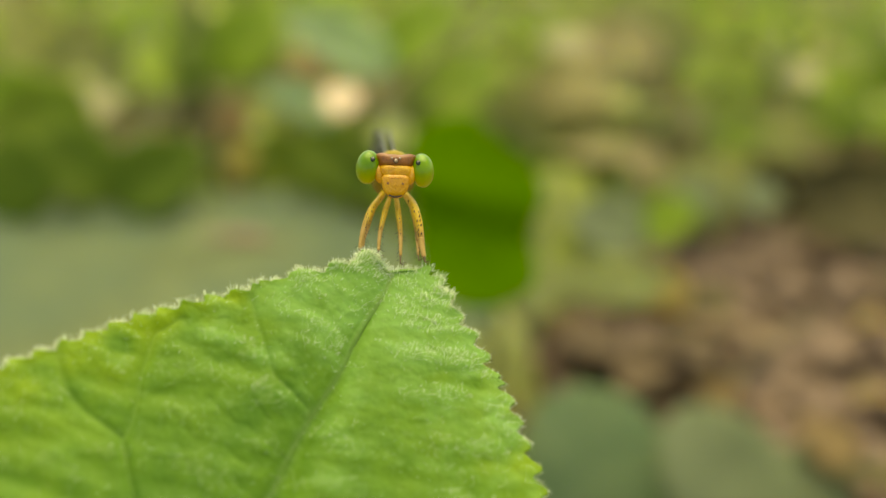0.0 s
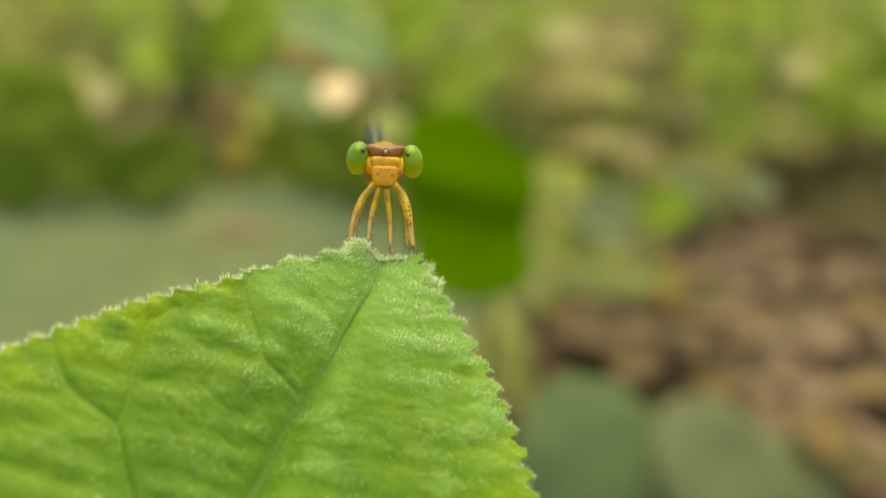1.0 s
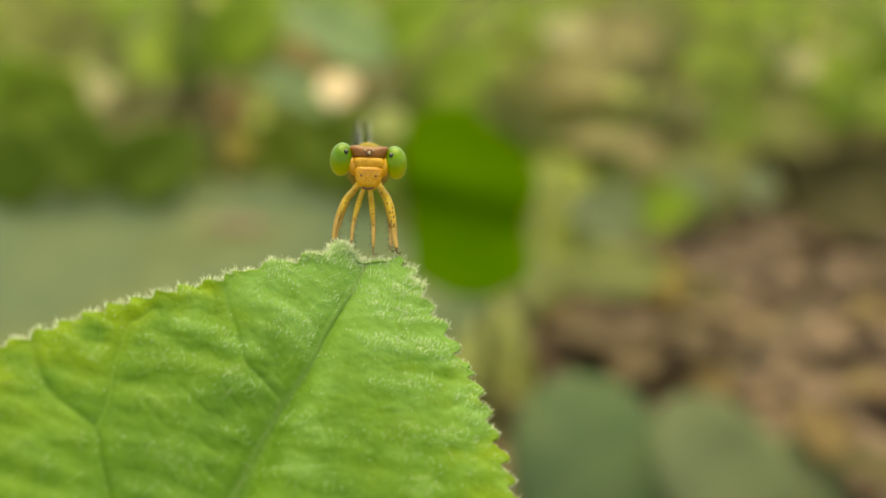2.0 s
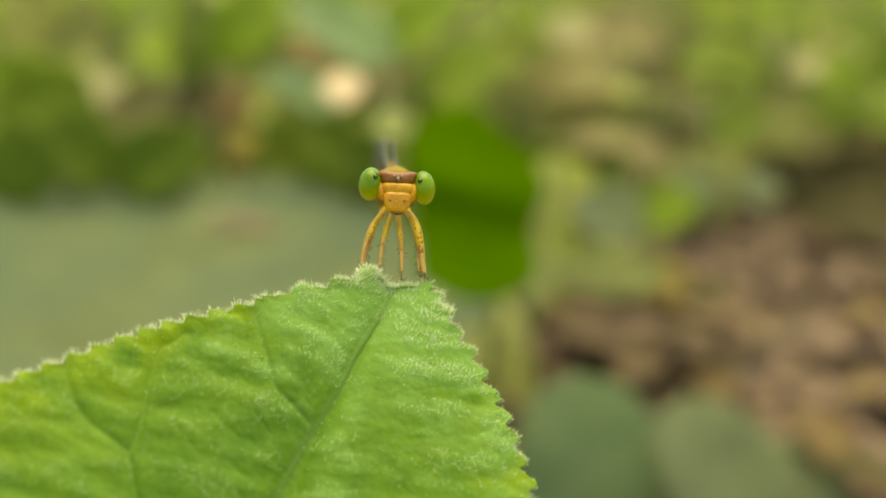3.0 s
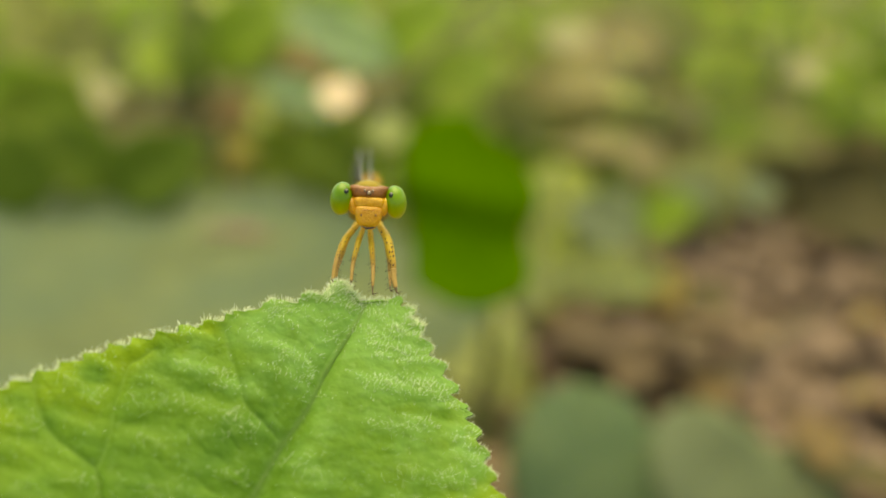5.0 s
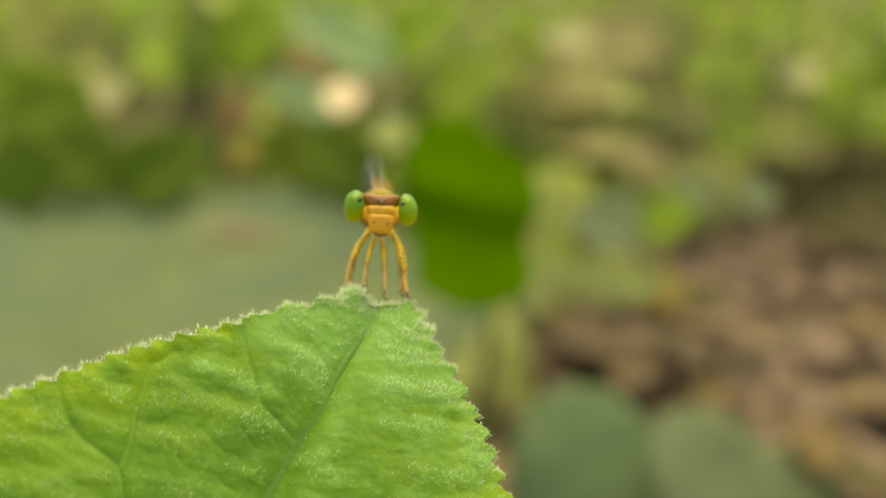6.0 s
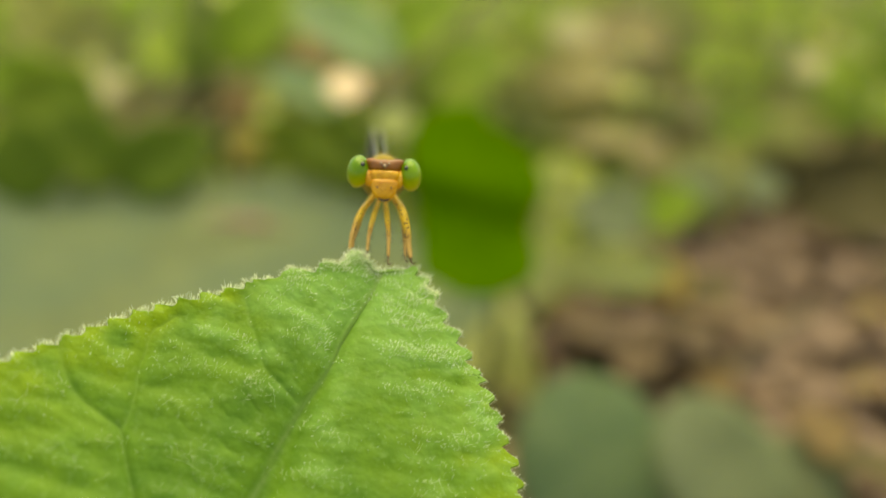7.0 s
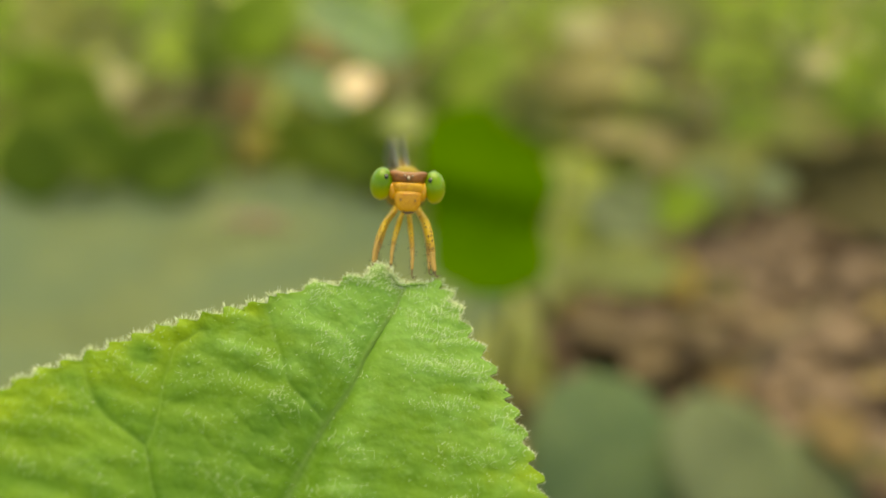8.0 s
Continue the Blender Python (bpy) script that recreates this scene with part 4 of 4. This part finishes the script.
plant("garden_weed", "loose yellow-green weed further back", [
    (0.127, 0.521, 0.046, 0.044, 0.037, 50, 0, 30, LIME),
    (0.169, 0.539, 0.045, 0.023, 0.016, 65, 0, 0, PALE),
    (0.175, 0.501, 0.042, 0.044, 0.032, 45, 0, 0, GREEN),
    (0.160, 0.581, 0.059, 0.060, 0.047, 55, 0, 60, LIME),
    (0.201, 0.543, 0.057, 0.056, 0.037, 45, 0, 0, GREEN),
    (0.133, 0.566, 0.068, 0.047, 0.036, 45, 0, 80, LIME),
    (0.133, 0.528, 0.013, 0.046, 0.032, 58, 0, 0, LIME),
    (0.171, 0.563, 0.009, 0.052, 0.038, 60, 0, 90, OLIVE),
    (0.089, 0.507, 0.010, 0.034, 0.022, 56, 0, 10, KHAKI),
    (0.076, 0.543, 0.004, 0.044, 0.030, 55, 0, 0, STRAW),
    (0.120, 0.555, 0.004, 0.032, 0.027, 55, 0, 0, SHADE),
    (0.109, 0.565, 0.064, 0.048, 0.033, 45, 0, 0, OLIVE),
])
plant("garden_weed", "spreading weed with mid green and olive leaves", [
    (0.140, 0.630, 0.042, 0.084, 0.065, 45, 0, 60, OLIVE),
    (0.208, 0.640, 0.044, 0.086, 0.068, 45, 0, 100, OLIVE),
    (0.181, 0.610, 0.012, 0.080, 0.056, 45, 0, 80, GREEN),
    (0.100, 0.633, 0.051, 0.081, 0.053, 45, 0, 30, OLIVE),
    # the darkest leaves here put the shade at the right into colour
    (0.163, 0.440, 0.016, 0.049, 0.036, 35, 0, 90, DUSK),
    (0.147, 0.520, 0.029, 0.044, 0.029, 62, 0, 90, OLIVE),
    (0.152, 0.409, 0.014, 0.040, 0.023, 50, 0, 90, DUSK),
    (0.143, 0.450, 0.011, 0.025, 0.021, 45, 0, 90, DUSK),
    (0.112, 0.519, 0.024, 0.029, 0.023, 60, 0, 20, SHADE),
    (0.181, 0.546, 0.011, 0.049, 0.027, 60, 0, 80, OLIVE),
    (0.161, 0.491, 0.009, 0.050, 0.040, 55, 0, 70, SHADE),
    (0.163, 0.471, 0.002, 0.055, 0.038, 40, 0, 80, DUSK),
    (0.163, 0.590, 0.004, 0.065, 0.046, 60, 0, 60, LIME),
])
plant("garden_weed", "spreading weed with mid green and olive leaves", [
    (0.147, 0.584, 0.015, 0.049, 0.036, 55, 0, 30, PALE),
    (0.076, 0.550, 0.020, 0.080, 0.062, 66, 0, 80, KHAKI),
    (-0.007, 0.626, 0.031, 0.078, 0.055, 45, 0, 60, GREEN),
    (-0.071, 0.652, 0.051, 0.086, 0.060, 45, 0, 60, GREEN),
    (-0.211, 0.628, 0.036, 0.084, 0.058, 45, 0, 60, OLIVE),
    (-0.112, 0.639, 0.016, 0.080, 0.053, 45, 0, 60, OLIVE),
])
# small leaves whose pale colour stands for glints off the foliage
plant("garden_weed", "sparse weed with small leaves coloured pale as glints", [
    (-0.152, 0.425, 0.089, 0.015, 0.009, 65, 0, 0, GLINT),
    (-0.097, 0.400, 0.080, 0.013, 0.008, 65, 0, 0, GLINT),
    (-0.023, 0.322, 0.070, 0.009, 0.006, 65, 0, 0, LIME),
    (0.016, 0.429, 0.071, 0.015, 0.010, 65, 0, 0, GLINT),
    (0.045, 0.422, 0.081, 0.019, 0.012, 65, 0, 0, BLUSH),
    (0.030, 0.433, 0.082, 0.012, 0.008, 65, 0, 0, LIME),
    (0.100, 0.448, 0.065, 0.014, 0.009, 65, 0, 0, LIME),
    (0.141, 0.447, 0.063, 0.017, 0.011, 65, 0, 0, BLUSH),
    (0.148, 0.435, 0.059, 0.013, 0.008, 65, 0, 0, LIME),
    (-0.010, 0.423, 0.083, 0.015, 0.008, 65, 0, 0, LIME),
    (0.068, 0.429, 0.041, 0.013, 0.013, 65, 0, 0, LIME),
])
plant("garden_weed", "thin sprig with scattered small leaves, pale as glints", [
    (-0.121, 0.395, 0.067, 0.017, 0.011, 65, 0, 0, BLUSH),
    (-0.015, 0.322, 0.070, 0.011, 0.007, 65, 0, 0, GLINT),
    (-0.020, 0.347, 0.079, 0.011, 0.007, 65, 0, 0, STRAW),
    (0.075, 0.405, 0.036, 0.012, 0.012, 65, 0, 0, PALE),
    (-0.058, 0.425, 0.089, 0.013, 0.009, 65, 0, 0, GLINT),
    (-0.059, 0.330, 0.062, 0.012, 0.008, 65, 0, 0, OCHRE),
    (0.115, 0.402, 0.028, 0.015, 0.010, 65, 0, 0, PALE),
    (0.054, 0.381, 0.026, 0.013, 0.012, 65, 0, 0, PALE),
    (-0.114, 0.422, 0.081, 0.013, 0.008, 65, 0, 0, LIME),
    (0.123, 0.465, 0.082, 0.016, 0.010, 65, 0, 0, LIME),
    (-0.141, 0.417, 0.066, 0.012, 0.008, 65, 0, 0, LIME),
])
plant("garden_weed", "low pale green weed among dead leaves", [
    (0.071, 0.346, 0.037, 0.024, 0.015, 42, 0, -60, GREEN),
    (0.049, 0.333, 0.039, 0.026, 0.022, 52, 0, 60, GREYISH),
    (0.039, 0.373, 0.036, 0.035, 0.024, 60, 0, 0, SPRING),
    (0.031, 0.355, 0.023, 0.028, 0.022, 58, 0, 0, SPRING),
    (0.053, 0.339, 0.017, 0.034, 0.023, 65, 0, 90, PALE),
    (0.068, 0.344, 0.012, 0.022, 0.017, 60, 0, 90, OCHRE),
    (0.106, 0.373, 0.036, 0.017, 0.014, 55, 0, 0, GREYISH),
    (0.093, 0.399, 0.029, 0.038, 0.022, 50, 0, 0, OLIVE),
])
plant("garden_weed", "low pale green weed among dead leaves", [
    (0.011, 0.293, 0.014, 0.056, 0.024, 62, 0, 0, PALE),
    (0.037, 0.368, 0.021, 0.035, 0.029, 55, 0, 0, PALE),
    (0.031, 0.346, 0.017, 0.033, 0.024, 60, 0, 0, PALE),
    (0.020, 0.281, 0.014, 0.026, 0.009, 55, 0, 0, OLIVE),
    (0.049, 0.366, 0.015, 0.037, 0.021, 60, 0, 0, SPRING),
    (0.066, 0.378, 0.048, 0.024, 0.014, 55, 0, 20, STRAW),
])

plant("garden_weed", "low olive and khaki weed in front of the shrubs", [
    (0.053, 0.409, 0.043, 0.025, 0.016, 60, 0, 80, KHAKI),
    (0.127, 0.428, 0.038, 0.024, 0.015, 60, 0, 90, OLIVE),
    (0.089, 0.393, 0.029, 0.022, 0.018, 56, 0, 30, GREYISH),
    (0.061, 0.459, 0.035, 0.030, 0.018, 66, 0, 90, OLIVE),
    (0.079, 0.480, 0.036, 0.026, 0.019, 66, 10, 60, OLIVE),
    (0.103, 0.490, 0.033, 0.032, 0.022, 66, 0, 100, KHAKI),
    (0.122, 0.479, 0.031, 0.026, 0.029, 64, 0, 10, GREEN),
    (0.146, 0.490, 0.033, 0.037, 0.022, 66, 0, 80, OLIVE),
    (0.166, 0.489, 0.031, 0.037, 0.022, 66, -10, 90, GREEN),
    (0.184, 0.479, 0.034, 0.036, 0.026, 64, 0, 70, GREEN),
    (0.092, 0.446, 0.029, 0.025, 0.016, 60, 0, 90, SHADE),
    (0.032, 0.429, 0.042, 0.024, 0.017, 64, 0, 60, OLIVE),
    (0.111, 0.435, 0.028, 0.024, 0.018, 58, 0, 30, OLIVE),
    (0.149, 0.456, 0.028, 0.030, 0.016, 60, 0, 90, SHADE),
])

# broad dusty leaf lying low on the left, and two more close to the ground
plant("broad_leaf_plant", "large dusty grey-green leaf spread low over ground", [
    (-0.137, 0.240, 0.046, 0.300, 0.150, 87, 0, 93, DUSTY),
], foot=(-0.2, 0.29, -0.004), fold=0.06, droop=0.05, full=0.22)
plant("broad_leaf_plant", "dark blue-green rounded leaves near the ground", [
    (0.033, 0.230, 0.016, 0.042, 0.036, 48, 0, 6, BLUE),
    (0.060, 0.223, 0.017, 0.037, 0.028, 50, 0, 20, GREYISH),
    (0.084, 0.235, 0.006, 0.024, 0.019, 50, 0, 0, GREYISH),
], full=0.5)
# a vivid leaf with a sharp bend across it
plant("vivid_leaf_plant", "vivid green hanging leaf with a bend across it", [
    (0.0066, 0.221, 0.0795, 0.0405, 0.028, 42, 0, 180, VIVID),
], fold=0.08, droop=-0.12, kink=0.12, sides=((0.01, 0.07, 0.19, 0.28, 0.335, 0.32, 0.25, 0.275, 0.29, 0.27, 0.08), (0.14, 0.31, 0.33, 0.34, 0.33, 0.31, 0.29, 0.29, 0.29, 0.27, 0.08)))

_dry = part("dead_leaf", blade(0.026, 0.006, 0.1, 0.15, 1.2, 9, 3, 5.0), DEAD)
_dry.matrix_basis = pose(-0.0500, 0.2790, 0.0545, 4, -6, 82)
tagged(_dry, "small brown dead leaf fallen on the dusty leaf", "leaf")

# woody stems behind
_stem = part("woody_stem", tube([(-0.074, 0.366, -0.004), (-0.070, 0.356, 0.042), (-0.074, 0.363, 0.064), (-0.078, 0.371, 0.088), (-0.081, 0.381, 0.109)], [0.0022, 0.0013], 12, 30), WOOD)
tagged(_stem, "upright olive-brown stem of a shrub", "stem")
_stem = part("woody_stem", tube([(-0.028, 0.335, -0.004), (-0.024, 0.325, 0.063), (-0.014, 0.331, 0.080), (0.001, 0.341, 0.092), (0.015, 0.351, 0.105)], [0.0020, 0.0014], 12, 30), WOOD)
tagged(_stem, "slanting thin brown stem of a shrub", "stem")

# single dry leaves that stand out of the litter
_dry = part("dead_leaf", blade(0.024, 0.013, 0.3, 0.4, 1.2, 9, 3, 0), RUST)
_dry.matrix_basis = pose(0.090, 0.245, 0.014, 14, 6, 5)
tagged(_dry, "rusty orange dead leaf on the litter", "leaf", "leaf litter")
_dry = part("dead_leaf", blade(0.015, 0.013, 0.4, 0.6, 1.2, 9, 3, 15), TAN)
_dry.matrix_basis = pose(0.128, 0.315, 0.014, 14, 6, 105)
tagged(_dry, "pale tan dead leaf on the litter", "leaf", "leaf litter")
_dry = part("dead_leaf", blade(0.015, 0.013, 0.4, 0.6, 1.2, 9, 3, 11), TAN)
_dry.matrix_basis = pose(0.075, 0.310, 0.014, 14, 6, 155)
tagged(_dry, "pale tan dead leaf on the litter", "leaf", "leaf litter")
_dry = part("dead_leaf", blade(0.012, 0.011, 0.4, 0.6, 1.2, 9, 3, 10), TAN)
_dry.matrix_basis = pose(0.110, 0.267, 0.014, 14, 6, 100)
tagged(_dry, "pale tan dead leaf on the litter", "leaf", "leaf litter")
_dry = part("dead_leaf", blade(0.021, 0.011, 0.4, 0.6, 1.2, 9, 3, 4), RUST)
_dry.matrix_basis = pose(0.066, 0.331, 0.014, 14, 6, 80)
tagged(_dry, "rusty orange dead leaf on the litter", "leaf", "leaf litter")
_dry = part("dead_leaf", blade(0.015, 0.012, 0.4, 0.6, 1.2, 9, 3, 2), BROWN)
_dry.matrix_basis = pose(0.070, 0.271, 0.014, 14, 6, 0)
tagged(_dry, "dull brown dead leaf on the litter", "leaf", "leaf litter")
_dry = part("dead_leaf", blade(0.021, 0.017, 0.4, 0.6, 1.2, 9, 3, 0), DEAD)
_dry.matrix_basis = pose(0.052, 0.305, 0.014, 14, 6, 25)
tagged(_dry, "plain brown dead leaf on the litter", "leaf", "leaf litter")
_dry = part("dead_leaf", blade(0.018, 0.014, 0.4, 0.6, 1.2, 9, 3, 13), BROWN)
_dry.matrix_basis = pose(0.042, 0.295, 0.014, 14, 6, 150)
tagged(_dry, "dull brown dead leaf on the litter", "leaf", "leaf litter")
_dry = part("dead_leaf", blade(0.016, 0.015, 0.4, 0.6, 1.2, 9, 3, 11), DEAD)
_dry.matrix_basis = pose(0.059, 0.299, 0.014, 14, 6, 70)
tagged(_dry, "plain brown dead leaf on the litter", "leaf", "leaf litter")
_dry = part("dead_leaf", blade(0.018, 0.013, 0.4, 0.6, 1.2, 9, 3, 14), BROWN)
_dry.matrix_basis = pose(0.036, 0.315, 0.014, 14, 6, 100)
tagged(_dry, "dull brown dead leaf on the litter", "leaf", "leaf litter")

for x, y, z, length, width, turn, seed in ((0.097, 0.229, 0.012, 0.019, 0.014, 70, 21), (0.083, 0.336, 0.014, 0.020, 0.013, 10, 23)):
    _dry = part("dead_leaf", blade(length, width, 0.3, 0.3, 1.2, 9, 3, seed), DUSK)
    _dry.matrix_basis = pose(x, y, z, 12, 4, turn)
    tagged(_dry, "dark brown dead leaf on the litter", "leaf", "leaf litter")

# flat leaves on top of the litter
for x, y, turn, seed in ((0.038, 0.297, 30, 31), (0.047, 0.286, 75, 33), (0.059, 0.295, 120, 35), (0.068, 0.292, 20, 37), (0.078, 0.308, 60, 39), (0.051, 0.274, 150, 41), (0.043, 0.307, 100, 43), (0.086, 0.301, 40, 45)):
    _dry = part("dead_leaf", blade(0.021, 0.014, 0.15, 0.2, 1.2, 9, 3, seed), UMBER)
    _dry.matrix_basis = pose(x, y, 0.017, 6, 4, turn)
    tagged(_dry, "flat brown dead leaf on top of the litter", "leaf", "leaf litter")

# ---- litter ----
def litter():
    rng = np.random.default_rng(11)
    kinds = []
    for k in range(6):
        length, width = rng.uniform(0.016, 0.032), rng.uniform(0.009, 0.017)
        kinds.append(blade(length, width, rng.uniform(0.1, 0.6), rng.uniform(-0.8, 0.9), rng.uniform(1.0, 1.5), 9, 3, k * 3.3))
    first, single, rest = [], 0, []
    for n in range(1500):
        x, y = rng.uniform(-0.02, 0.30), rng.uniform(0.22, 0.62)
        if x < 0.085 and y < 0.275:
            continue
        z = ground_height(x, y) + 0.003 + rng.uniform(0, 0.005)
        m = pose(x, y, z, rng.normal(8, 9), rng.normal(0, 9), rng.uniform(0, 360))
        k = n % 6
        if y < 0.40 and x < 0.19 and single < 270:
            # those nearest to the eye, one by one
            single += 1
            if len(first) <= k:
                ob = part("dead_leaf", kinds[len(first)], DEAD)
                tagged(ob, "curled brown dead leaf lying on the soil", "leaf", "leaf litter")
                ob.matrix_basis = m
                first.append(ob)
            else:
                copy_thing(first[k], m)
        else:
            v, f = kinds[k]
            a = np.array(m)
            rest.append((v @ a[:3, :3].T + a[:3, 3], f))
    tagged(part("leaf_litter", joined(rest), DEAD), "brown dead leaves scattered over the soil", "leaf litter", kind="stuff")
    for n in range(14):
        x, y = rng.uniform(0.0, 0.25), rng.uniform(0.24, 0.5)
        a = rng.uniform(0, np.pi)
        l = rng.uniform(0.03, 0.08)
        p = np.array([(-l * math.cos(a), -l * math.sin(a), 0.006), (0.004, 0.002, 0.012), (l * math.cos(a), l * math.sin(a), 0.005)])
        ob = part("dry_twig", tube(p, [0.0012, 0.001, 0.0006], 6, 10), TWIG)
        ob.location = (x, y, ground_height(x, y) + 0.003)
        tagged(ob, "thin dry brown twig on the leaf litter", "twig", "dry twigs")


litter()


def sprigs():
    """Thin weeds at the back with many small leaves, light and dark; the palest are painted glints."""
    rng = np.random.default_rng(33)
    tones = [GLINT, GLINT, GLINT, LIME, LIME, BLUSH, PALE, DEEP, BROWN, PALE]
    for k, x0 in enumerate((-0.15, -0.07, 0.01, 0.09, 0.15, 0.20)):
        leaves = []
        for n in range(22):
            y = rng.uniform(0.44, 0.58)
            s = rng.uniform(0.007, 0.013)
            leaves.append((x0 + rng.normal(0, 0.028), y, rng.uniform(0.012, 0.165 - 0.14 * y), s, s * rng.uniform(0.6, 0.95), rng.uniform(40, 75), rng.normal(0, 25), rng.uniform(0, 360), tones[rng.integers(10)]))
        plant("garden_weed", "thin weed with many small light and dark leaves", leaves)


sprigs()


def ground_cover():
    """Small green leaves that cover the soil further back; too many to count."""
    rng = np.random.default_rng(21)
    for label, mat, count, box in (("small green weeds covering the soil", GREEN, 2600, (-0.6, 0.6, 0.36, 1.3)), ("small olive weeds covering the soil", OLIVE, 2200, (-0.6, 0.6, 0.36, 1.3)), ("small pale lime weeds", LIME, 1000, (-0.6, 0.6, 0.36, 1.3))):
        shapes = []
        for _ in range(count):
            x, y = rng.uniform(box[0], box[1]), box[2] + (box[3] - box[2]) * rng.random() ** 1.4
            if x > 0.02 and y < 0.43 + 0.9 * max(0.0, min(x, 0.16) - 0.07) + 0.03 * math.sin(x * 40) or (x / 0.62) ** 2 + ((y - 0.75) / 0.6) ** 2 > 1 + 0.5 * noise.noise(Vector((x * 5, y * 5, 0))) - 0.5 * rng.random():
                continue
            s = rng.uniform(0.015, 0.042)
            v, f = blade(s, s * rng.uniform(0.4, 0.8), 0.3, 0.4, 1.3, 5, 1, rng.uniform(0, 50))
            m = np.array(leaf_pose(x, y, ground_height(x, y) + rng.uniform(0.006, 0.03), rng.uniform(40, 85), rng.normal(0, 40), rng.uniform(0, 360)))
            shapes.append((v @ m[:3, :3].T + m[:3, 3], f))
        ob = part("ground_cover", joined(shapes), mat)
        tagged(ob, label, "weeds", kind="stuff")


ground_cover()
